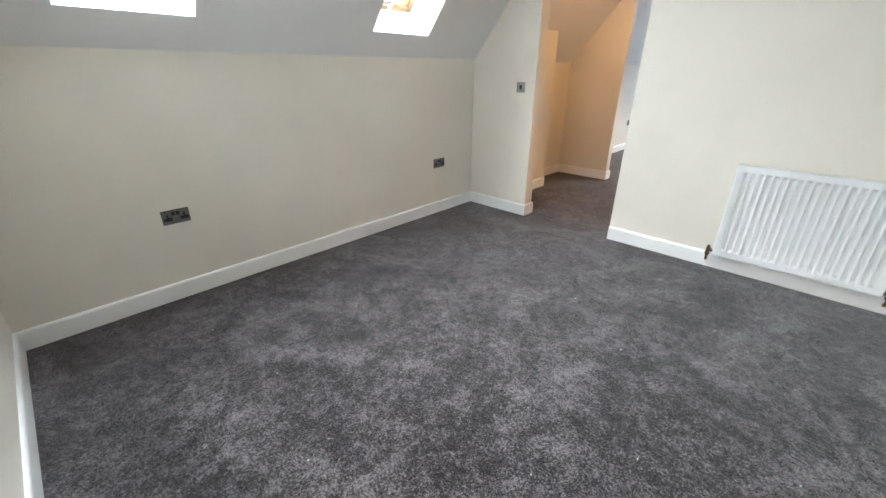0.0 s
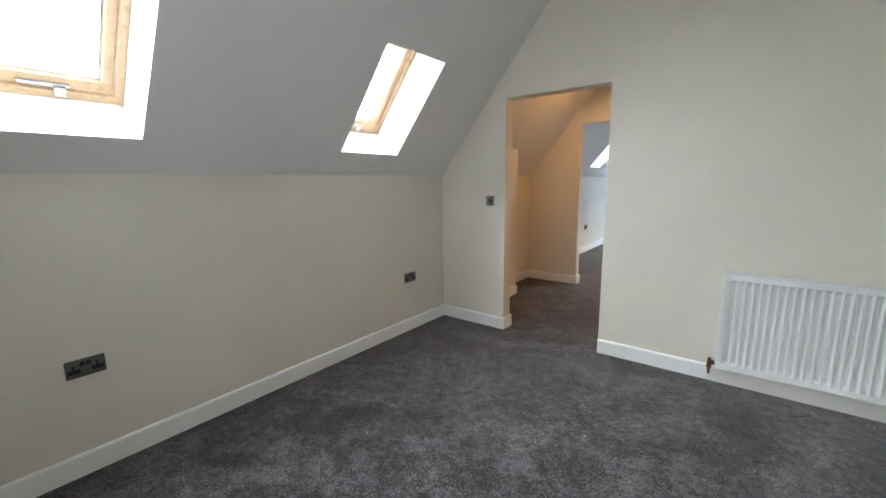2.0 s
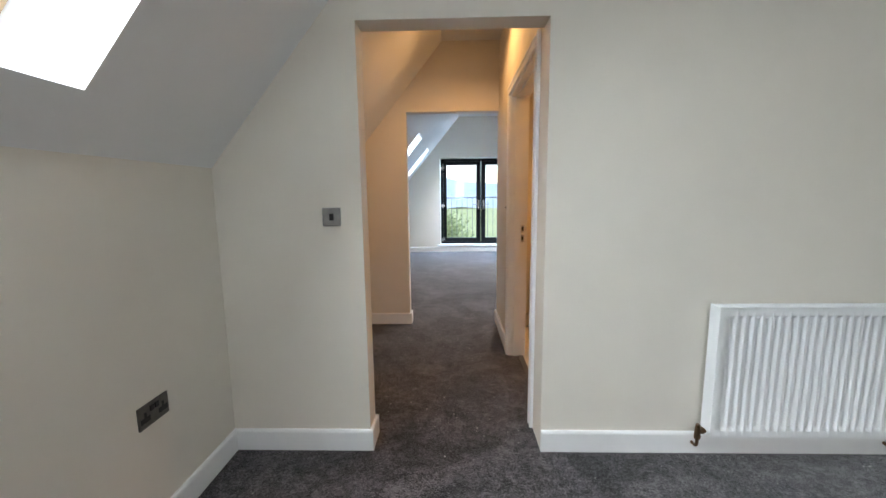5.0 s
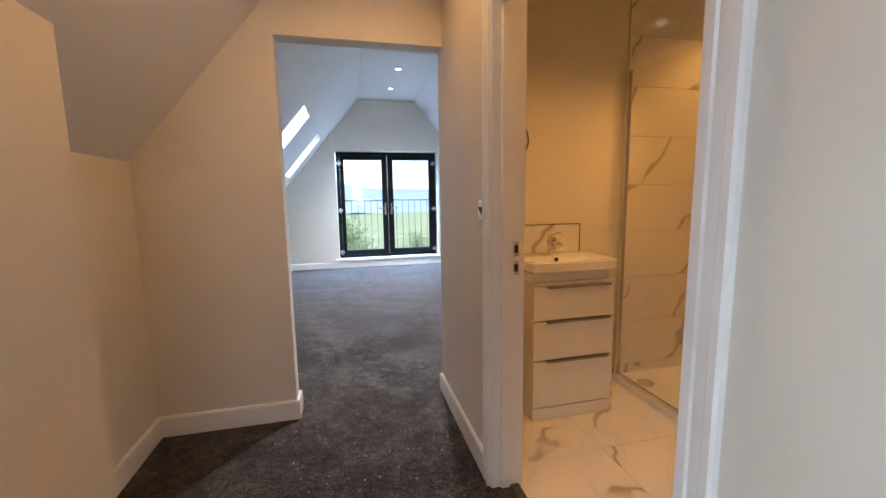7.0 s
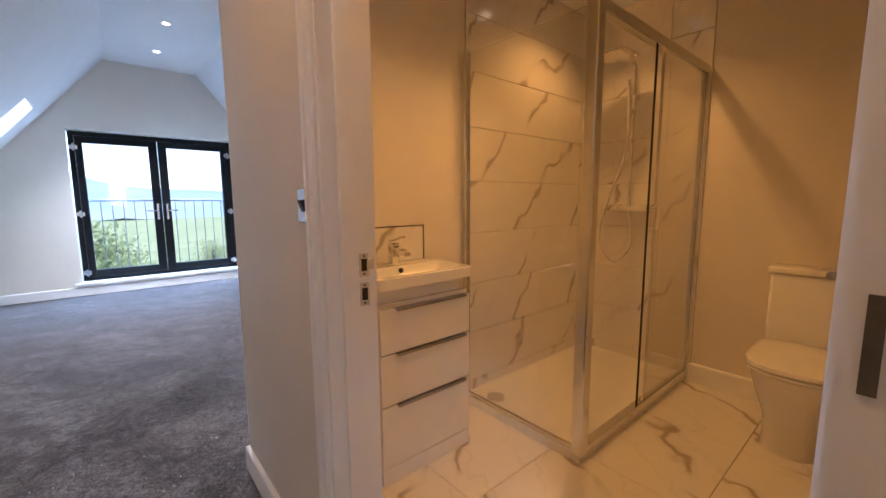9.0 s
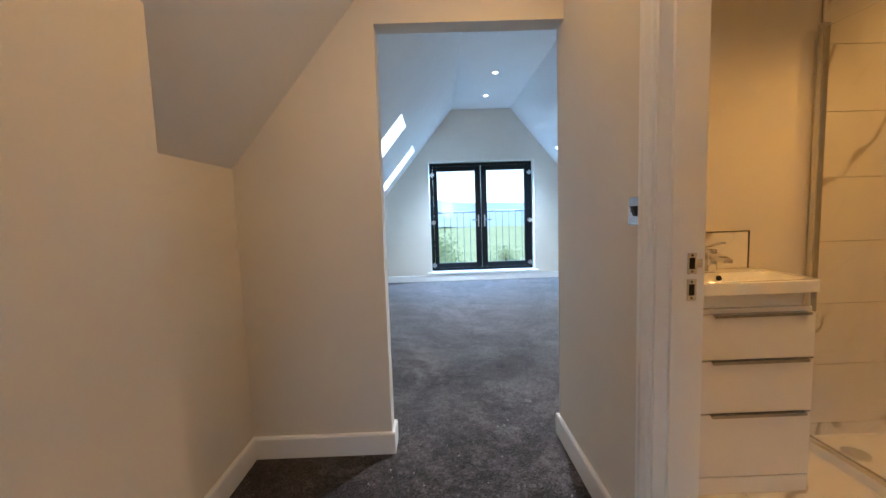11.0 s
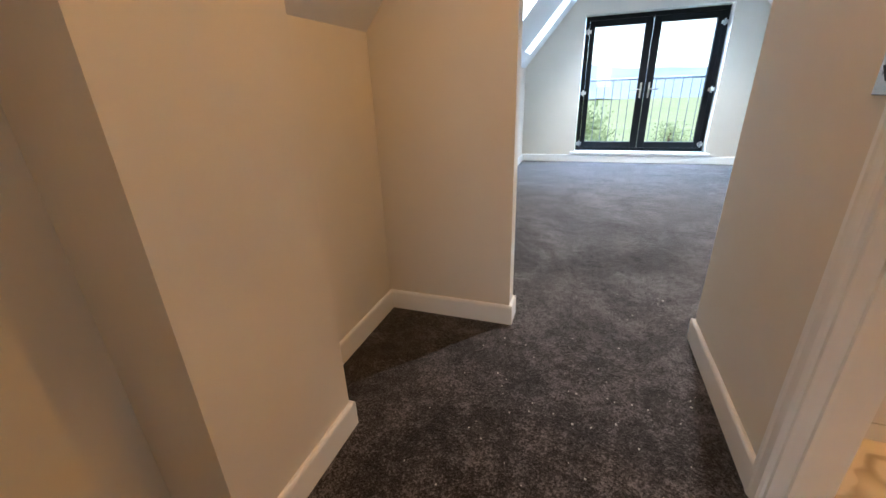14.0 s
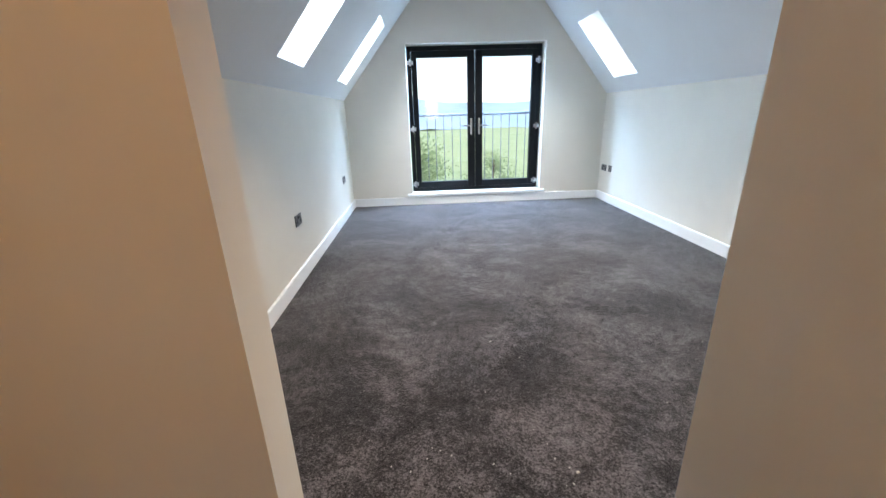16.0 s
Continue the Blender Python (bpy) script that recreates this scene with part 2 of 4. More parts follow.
# ---- the plan ----
WEST, EAST, KNEE, PITCH, TOP = -2.485, 1.02, 1.43, 1.215, 2.95
FLAT_W, FLAT_E = WEST + (TOP - KNEE) / PITCH, EAST - (TOP - KNEE) / PITCH
NOOK_W, NOOK_E, NOOK_TOP = 0.715, 1.70, 1.80
SLOPE = math.atan(PITCH)
CO, SI = math.cos(SLOPE), math.sin(SLOPE)
ROOF = 0.34
SOUTH, GABLE = -0.335, 10.20
PILE = 0.013
DOOR_W, DOOR_E, DOOR_TOP = -1.787, -0.93, 2.06
LOBBY_S, LOBBY_N = 3.376, 5.215
BATH_X, BATH_E, BATH_N = -0.80, 1.52, 5.185
JAMB_S, JAMB_N = 3.573, 4.425


def under(x):
    return min(TOP, KNEE + PITCH * (x - WEST), KNEE - PITCH * (x - EAST)) + 0.06


def cross_wall(name, y0, y1, west, east, label, room_east=EAST + 0.25, foot=0.0, header_to=DOOR_TOP):
    """A wall across the house, under the roof's line, with an opening from west to east."""
    bm = bmesh.new()
    extrude(bm, [(WEST - 0.25, 0), (west, 0), (west, under(west)), (WEST - 0.25, under(WEST - 0.25))], y0, y1)
    knots = [x for x in (FLAT_W, FLAT_E) if west < x < east]
    extrude(bm, [(west, header_to), (east, header_to)] + [(x, under(x)) for x in [east] + knots[::-1] + [west]], y0, y1)
    knots = [x for x in (FLAT_E,) if east < x]
    extrude(bm, [(east, 0), (room_east, 0)] + [(x, under(x)) for x in [room_east] + knots + [east]], y0, y1)
    if foot:
        extrude(bm, [(west, 0), (east, 0), (east, foot), (west, foot)], y0, y1)
    return structure(name, bm, WALL, label, "wall")


cross_wall("wall_1", 3.25, LOBBY_S, DOOR_W, DOOR_E, "cream painted partition wall with an open doorway", room_east=NOOK_W)
cross_wall("wall_2", LOBBY_N, 5.32, -1.80, DOOR_E, "cream painted partition wall with an open doorway into the bright room")
cross_wall("wall_north", GABLE, GABLE + 0.32, -1.655, 0.165, "cream painted gable wall round the glazed doors", foot=0.135, header_to=2.082)
# South opening is made for an added window that only brings in light.
SOUTH_X = -0.75
cross_wall("wall_south", SOUTH - 0.3, SOUTH, SOUTH_X - 0.6, SOUTH_X + 0.6, "cream painted gable wall with an opening for the added light window", foot=0.95, header_to=2.0)
structure("wall_west", boxed(WEST - 0.25, SOUTH, 0, WEST, GABLE, KNEE + 0.02), WALL, "low cream painted wall under the sloping ceiling", "wall")
structure("wall_recess_north", boxed(NOOK_W, 3.25, 0, NOOK_E + 0.2, LOBBY_S, 1.95), WALL, "cream painted wall of the side recess", "wall")
structure("wall_recess_south", boxed(NOOK_W, SOUTH - 0.3, 0, NOOK_E + 0.2, SOUTH - 0.004, 1.95), WALL, "cream painted wall of the side recess", "wall")
structure("ceiling_recess", boxed(NOOK_W + 0.012, SOUTH, NOOK_TOP + 0.012, NOOK_E, 3.25, NOOK_TOP + 0.14), CEILING, "low flat ceiling of the side recess", "ceiling")
structure("trim_recess", boxed(NOOK_W - 0.012, SOUTH, NOOK_TOP - 0.02, NOOK_W + 0.012, 3.25, NOOK_TOP + 0.012, bevel=0.003), TRIM, "white edge trim where the slope meets the recess", "trim")
structure("wall_east_1", boxed(NOOK_E, SOUTH, 0, NOOK_E + 0.2, 3.25, 1.95), WALL, "cream painted outer wall of the side recess", "wall")
structure("wall_east_2", boxed(EAST, 5.32, 0, EAST + 0.25, GABLE, KNEE + 0.02), WALL, "low cream painted wall under the sloping ceiling", "wall")
pier = bmesh.new()
extrude(pier, [(WEST, 0), (-2.24, 0), (-2.24, KNEE + PITCH * 0.245 + 0.03), (WEST, KNEE + 0.03)], 3.865, 4.365)
structure("wall_pier", pier, WALL, "cream painted pier beside the lobby", "wall")

# lobby and shower room walls
bm = bmesh.new()
box(bm, DOOR_E, LOBBY_S, 0, BATH_X, JAMB_S - 0.079, 2.75)
box(bm, DOOR_E, JAMB_S - 0.079, 2.03, BATH_X, JAMB_N + 0.03, 2.75)
box(bm, DOOR_E, JAMB_N + 0.03, 0, BATH_X, LOBBY_N, 2.75)
structure("wall_lobby", bm, WALL, "cream painted lobby wall with a shower room doorway", "wall")
structure("wall_bath_north", boxed(BATH_X, BATH_N, 0, BATH_E + 0.2, LOBBY_N, 2.55), WALL, "cream painted shower room wall", "wall")
structure("wall_bath_east", boxed(BATH_E, LOBBY_S, 0, BATH_E + 0.2, BATH_N, 2.55), WALL, "cream painted shower room wall", "wall")
structure("wall_bath_south", boxed(BATH_X, LOBBY_S, 0, BATH_E, LOBBY_S + 0.02, 2.55), WALL, "cream painted shower room wall", "wall")
structure("ceiling_bath", boxed(BATH_X - 0.02, LOBBY_S - 0.05, 2.5, BATH_E + 0.2, LOBBY_N + 0.05, 2.62), CEILING, "flat white shower room ceiling", "ceiling")
structure("ceiling_lobby", boxed(-1.6, LOBBY_S, 2.68, DOOR_E + 0.02, LOBBY_N, 2.8), CEILING, "flat white lobby ceiling", "ceiling")
bm = bmesh.new()
box(bm, FLAT_W - 0.03, SOUTH, TOP, FLAT_E + 0.03, 3.25, TOP + 0.12)
box(bm, FLAT_W - 0.03, 5.32, TOP, FLAT_E + 0.03, GABLE, TOP + 0.12)
structure("ceiling", bm, CEILING, "narrow flat white ceiling between two slopes", "ceiling")

# roof windows: side, south edge, north edge, foot and head along the slope
FOOT, HEAD = 0.205, 0.990
WINDOWS = [(-1, 0.25, 0.805, 15), (-1, 1.95, 2.50, 15), (-1, 7.345, 7.922, 11), (-1, 9.185, 9.735, 10), (1, 9.20, 9.755, 10)]


def on_slope(side, y, v, w):
    """A place v up the slope and w out through the roof; side -1 is west."""
    x = v * CO - w * SI
    return (WEST + x, y, KNEE + v * SI + w * CO) if side < 0 else (EAST - x, y, KNEE + v * SI + w * CO)


def slope_box(bm, side, y0, y1, v0, v1, w0, w1, bevel=0.0):
    b = boxed(y0, v0, w0, y1, v1, w1, bevel=bevel)
    for v in b.verts:
        v.co = on_slope(side, *v.co)
    extra = bpy.data.meshes.new("scratch")
    b.to_mesh(extra)
    b.free()
    bm.from_mesh(extra)
    bpy.data.meshes.remove(extra)
    return bm


def roof_slope(name, side, y0, y1, low=-0.12):
    bm = bmesh.new()
    edge = y0
    for a, b in sorted((w[1], w[2]) for w in WINDOWS if w[0] == side and y0 < w[1] < y1):
        slope_box(bm, side, edge, a, -0.12, 2.05, 0, ROOF + 0.1)
        slope_box(bm, side, a, b, -0.12, FOOT, 0, ROOF + 0.1)
        slope_box(bm, side, a, b, HEAD, 2.05, 0, ROOF + 0.1)
        edge = b
    slope_box(bm, side, edge, y1, low, 2.05, 0, ROOF + 0.1)
    structure(name, bm, CEILING, "smooth white sloping ceiling with deep roof window reveals", "ceiling")


roof_slope("ceiling_slope_west", -1, SOUTH - 0.02, GABLE + 0.02)
roof_slope("ceiling_slope_east_1", 1, SOUTH - 0.02, 3.27, 0.48)
roof_slope("ceiling_slope_east_2", 1, 5.30, GABLE + 0.02)


def roof_window(number, side, y0, y1, watts):
    win = thing(f"window_{number}", Matrix.Identity(4), "pine-framed centre-pivot roof window in a deep white reveal", "roof window", "roof windows", "structure")
    f, s = 0.032, 0.055
    v0, v1, w0 = FOOT, HEAD, ROOF - 0.06
    frame_bm = bmesh.new()
    for a, b, c, d in ((y0, y1, v0, v0 + f), (y0, y1, v1 - f, v1), (y0, y0 + f, v0 + f, v1 - f), (y1 - f, y1, v0 + f, v1 - f)):
        slope_box(frame_bm, side, a, b, c, d, w0, w0 + 0.11, 0.002)
    part("window_frame", frame_bm, PINE, win, "varnished pine frame")
    sash = bmesh.new()
    g = f + 0.004
    for a, b, c, d in ((y0 + g, y1 - g, v0 + g, v0 + g + s), (y0 + g, y1 - g, v1 - g - s, v1 - g), (y0 + g, y0 + g + s * 0.8, v0 + g + s, v1 - g - s), (y1 - g - s * 0.8, y1 - g, v0 + g + s, v1 - g - s)):
        slope_box(sash, side, a, b, c, d, w0 + 0.022, w0 + 0.085, 0.004)
    sash = part("sash", sash, PINE, win, "varnished pine sash")
    bead = bmesh.new()
    k, t = g + s, 0.012
    kk = g + s * 0.8
    for a, b, c, d in ((y0 + kk, y1 - kk, v0 + k, v0 + k + t), (y0 + kk, y1 - kk, v1 - k - t, v1 - k), (y0 + kk, y0 + kk + t, v0 + k + t, v1 - k - t), (y1 - kk - t, y1 - kk, v0 + k + t, v1 - k - t)):
        slope_box(bead, side, a, b, c, d, w0 + 0.045, w0 + 0.082)
    part("glazing_bead", bead, BRIGHT, sash, "grey glazing bead")
    pane = slope_box(bmesh.new(), side, y0 + kk + t, y1 - kk - t, v0 + k + t, v1 - k - t, w0 + 0.056, w0 + 0.066)
    part("pane", pane, GLASS, sash, "clear glass pane").visible_shadow = False
    catch = bmesh.new()
    mid = (y0 + y1) / 2
    slope_box(catch, side, mid - 0.085, mid + 0.085, v0 + g + 0.012, v0 + g + 0.030, w0 + 0.006, w0 + 0.024, 0.004)
    slope_box(catch, side, mid + 0.03, mid + 0.07, v0 + 0.008, v0 + g + 0.02, w0 - 0.004, w0 + 0.020, 0.003)
    part("catch", catch, BRIGHT, win, "grey metal vent catch")
    at, to = on_slope(side, mid, (v0 + v1) / 2, w0 + 0.16), on_slope(side, mid, (v0 + v1) / 2, 0)
    if watts:
        area_lamp("daylight_stand_in", at, to, y1 - y0 - 0.02, v1 - v0 - 0.02, watts, SKYLIGHT if y0 < 4 else COOL, 112)


for i, (side, y0, y1, watts) in enumerate(WINDOWS):
    roof_window(i + 1, side, y0, y1, watts)

# small window added unseen in the south gable to brighten the room
fill_window = thing("window_6", pose(SOUTH_X, SOUTH - 0.2, 0.95), "white two-light window added unseen in the plain gable to light the room", "window", "", "structure")
bm = bmesh.new()
for b in ((-0.6, 0.6, 0, 0.06), (-0.6, 0.6, 0.99, 1.05), (-0.6, -0.54, 0.06, 0.99), (0.54, 0.6, 0.06, 0.99), (-0.03, 0.03, 0.06, 0.99)):
    box(bm, b[0], -0.07, b[2], b[1], 0, b[3])
part("window_frame", bm, TRIM, fill_window)
for x0, x1 in ((-0.54, -0.03), (0.03, 0.54)):
    part("pane", boxed(x0, -0.04, 0.06, x1, -0.034, 0.99), GLASS, fill_window, "clear glass pane").visible_shadow = False
# Lamp in the added window lifts the partition wall opposite.
area_lamp("daylight_stand_in", (SOUTH_X, SOUTH - 0.29, 1.475), (SOUTH_X, 1.0, 1.475), 1.1, 0.95, 3.0, DAY)

# floors
structure("floor_slab", boxed(WEST - 0.25, SOUTH - 0.3, -0.25, NOOK_E + 0.2, GABLE + 0.32, -0.035), GROUT, "bare floor deck under the coverings", "floor")
bm = bmesh.new()
box(bm, WEST - 0.01, SOUTH - 0.01, -0.035, NOOK_E + 0.01, 3.26, PILE)
box(bm, WEST - 0.01, 3.26, -0.035, -0.845, 5.30, PILE)
box(bm, WEST - 0.01, 5.30, -0.035, EAST + 0.01, GABLE + 0.01, PILE)
structure("floor", bm, CARPET, "dark grey plush carpet with brushed pile marks", "carpet")
bath_floor = structure("floor_bath", boxed(-0.815, LOBBY_S, -0.035, BATH_E, BATH_N, -0.006), GROUT, "veined marble-look floor tiles with thin joints", "tiled floor")
strip = boxed(-0.848, JAMB_S, -0.004, -0.812, JAMB_N, 0.016, bevel=0.003)
structure("threshold", strip, STEEL, "metal threshold strip between carpet and tiles", "threshold")


# ---- skirting, linings, architraves ----
def skirting(x0, y0, x1, y1, nx, ny):
    """A moulded board along a wall from one end to the other; nx, ny points into the room."""
    h, d = 0.123, 0.016
    profile = ((0, 0), (d, 0), (d, h - 0.012), (d - 0.003, h - 0.004), (d - 0.008, h), (0, h))
    a = [Vector((x0 + nx * p, y0 + ny * p, z)) for p, z in profile]
    b = [Vector((x1 + nx * p, y1 + ny * p, z)) for p, z in profile]
    structure("baseboard", loft(bmesh.new(), [a, b]), TRIM, "white painted skirting board", "skirting board")


d = 0.016
for run in (
    (WEST, SOUTH, WEST, 3.25, 1, 0), (WEST + d, SOUTH, NOOK_E - d, SOUTH, 0, 1), (NOOK_E, SOUTH, NOOK_E, 3.25, -1, 0),
    (WEST + d, 3.25, DOOR_W + d, 3.25, 0, -1), (DOOR_W, 3.25, DOOR_W, LOBBY_S, 1, 0), (DOOR_E, 3.25, NOOK_E - d, 3.25, 0, -1),
    (WEST + d, LOBBY_S, DOOR_W + d, LOBBY_S, 0, 1), (WEST, LOBBY_S, WEST, 3.865, 1, 0), (WEST + d, 3.865, -2.24 + d, 3.865, 0, -1),
    (-2.24, 3.865, -2.24, 4.365, 1, 0), (WEST + d, 4.365, -2.24 + d, 4.365, 0, 1), (WEST, 4.365, WEST, LOBBY_N, 1, 0),
    (WEST + d, LOBBY_N, -1.80 + d, LOBBY_N, 0, -1), (-1.80, LOBBY_N, -1.80, 5.32, 1, 0), (DOOR_E, JAMB_N + 0.078, DOOR_E, 5.32, -1, 0),
    (WEST, 5.32, WEST, GABLE, 1, 0), (WEST + d, 5.32, -1.80 + d, 5.32, 0, 1), (DOOR_E - d, 5.32, EAST - d, 5.32, 0, 1),
    (EAST, 5.32, EAST, GABLE, -1, 0), (WEST + d, GABLE, -1.725, GABLE, 0, -1), (0.225, GABLE, EAST - d, GABLE, 0, -1), (-1.725, GABLE, 0.225, GABLE, 0, -1),
    (BATH_E, LOBBY_S + 0.02, BATH_E, 4.39, -1, 0), (BATH_X, BATH_N, -0.58, BATH_N, 0, -1), (-0.05, BATH_N, 0.2, BATH_N, 0, -1),
):
    skirting(*run)

lining = thing("door_lining", Matrix.Identity(4), "white painted rebated door lining of the shower room", "door frame", "", "structure")
bm = bmesh.new()
box(bm, DOOR_E - 0.004, JAMB_S - 0.079, 0, -0.875, JAMB_S - 0.056, 2.03)
box(bm, -0.875, JAMB_S - 0.079, 0, BATH_X + 0.004, JAMB_S, 2.03)
part("jamb", bm, TRIM, lining)
part("jamb", boxed(DOOR_E - 0.004, JAMB_N, 0, BATH_X + 0.004, JAMB_N + 0.03, 2.03), TRIM, lining)
part("head", boxed(DOOR_E - 0.004, JAMB_S, 2.0, BATH_X + 0.004, JAMB_N, 2.03), TRIM, lining)
part("door_stop", boxed(-0.895, JAMB_N - 0.012, 0, -0.855, JAMB_N, 2.0), TRIM, lining)
part("door_stop", boxed(-0.895, JAMB_S, 1.988, -0.855, JAMB_N - 0.012, 2.0), TRIM, lining)


def architrave(run):
    """A stepped board; run maps along, across and proud to a place."""
    steps = ((0, 0), (0, 0.012), (0.006, 0.018), (0.020, 0.018), (0.024, 0.014), (0.044, 0.014), (0.049, 0.018), (0.062, 0.018), (0.066, 0.012), (0.066, 0))
    structure("trim", loft(bmesh.new(), [[run(e, a, p) for a, p in steps] for e in (0, 1)]), TRIM, "white moulded architrave round the doorway", "architrave")


architrave(lambda e, a, p: Vector((DOOR_E - p, JAMB_N + 0.012 + a, e * (2.015 + a))))
architrave(lambda e, a, p: Vector((DOOR_E - p, JAMB_S - 0.068 - a, e * (2.015 + a))))
architrave(lambda e, a, p: Vector((DOOR_E - p, JAMB_S - 0.068 - a + e * (JAMB_N - JAMB_S + 0.080 + 2 * a), 2.015 + a)))


# ---- glazed doors to the balcony rail ----
def french_door():
    fd = thing("door_1", pose(-0.745, 10.345, 0.142), "black-framed glazed double doors in the gable", "french doors", "", "structure")
    half, low, high = 0.900, 0.034, 1.93
    fr = bmesh.new()
    for b in ((-half, 0, low, half, 0.07, low + 0.045), (-half, 0, high - 0.055, half, 0.07, high), (-half, 0, low + 0.045, -half + 0.055, 0.07, high - 0.055), (half - 0.055, 0, low + 0.045, half, 0.07, high - 0.055)):
        box(fr, *b)
    part("door_frame", fr, GRAPHITE, fd)
    for sign in (-1, 1):
        leaf = bmesh.new()
        a, b, w = 0.004, half - 0.058, 0.082
        lo, hi = low + 0.048, high - 0.058

        def add(p, q, r, s):
            x0, x1 = sorted((sign * p, sign * q))
            bb = boxed(x0, -0.016, r, x1, 0.052, s, bevel=0.006, segments=1)
            m = bpy.data.meshes.new("scratch")
            bb.to_mesh(m)
            bb.free()
            leaf.from_mesh(m)
            bpy.data.meshes.remove(m)

        add(a, a + w + 0.016, lo, hi), add(b - w + 0.01, b, lo, hi), add(a + w + 0.014, b - w + 0.012, lo, lo + 0.085), add(a + w + 0.014, b - w + 0.012, hi - w, hi)
        leaf = part("door_leaf", leaf, GRAPHITE, fd, "black door leaf")
        x0, x1 = sorted((sign * (a + w + 0.01), sign * (b - w + 0.015)))
        part("pane", boxed(x0, 0.016, lo + 0.08, x1, 0.024, hi - w + 0.005), GLASS, leaf, "clear glass pane").visible_shadow = False
        x = sign * 0.055
        handle = bmesh.new()
        m = bpy.data.meshes.new("scratch")
        for bb in (boxed(x - 0.014, -0.026, 0.80, x + 0.014, -0.015, 1.02, bevel=0.005), boxed(min(x, x + sign * 0.125), -0.066, 0.915, max(x, x + sign * 0.125), -0.052, 0.935, bevel=0.005)):
            bb.to_mesh(m)
            bb.free()
            handle.from_mesh(m)
        disc(handle, (x, -0.02, 0.925), (0, -1, 0), 0.009, 0.045)
        disc(handle, (x, -0.02, 0.835), (0, -1, 0), 0.009, 0.012)
        part("handle", handle, BRIGHT, leaf, "satin chrome lever handle")
        for z in (0.14, 0.895, 1.73):
            hinge = bmesh.new()
            xe = sign * (half - 0.045)
            for p, q, yy, h in ((xe - 0.040, xe + 0.040, -0.026, 0.026), (xe - 0.014, xe + 0.014, -0.038, 0.045)):
                bb = boxed(p, yy, z - h, q, 0.0 if yy < -0.03 else -0.014, z + h, bevel=0.004)
                bb.to_mesh(m)
                bb.free()
                hinge.from_mesh(m)
            part("hinge", hinge, BRIGHT, leaf, "silver flag hinge")
        bpy.data.meshes.remove(m)


french_door()
# Added blue lamp, unseen above the door head, stands in for sky light.
area_lamp("daylight_stand_in", (-0.745, 10.72, 2.36), (-0.745, 8.6, 1.0), 1.7, 0.26, 170, (0.40, 0.66, 1.0), 180)
structure("window_sill", boxed(-1.725, GABLE - 0.035, 0.132, 0.225, 10.42, 0.172, bevel=0.006), TRIM, "white painted sill board under the glazed doors", "sill")

# balcony rail outside
rail = thing("balcony_railing", pose(-0.745, 10.62, 0.0), "grey metal guard rail with thin upright bars", "railing")
part("top_rail", boxed(-1.05, -0.025, 1.195, 1.05, 0.025, 1.235, bevel=0.012), RAILING, rail)
part("bottom_rail", boxed(-1.05, -0.015, 0.06, 1.05, 0.015, 0.09, bevel=0.005), RAILING, rail)
for i in range(18):
    x = -1.02 + i * 0.12
    part("bar", disc(bmesh.new(), (x, 0, 0.085), (0, 0, 1), 0.006, 1.115, 8), RAILING, rail, smooth=True)
for x in (-1.0, 1.0):
    part("bracket", boxed(x - 0.02, -0.13, 0.3, x + 0.02, 0.02, 0.34), RAILING, rail)


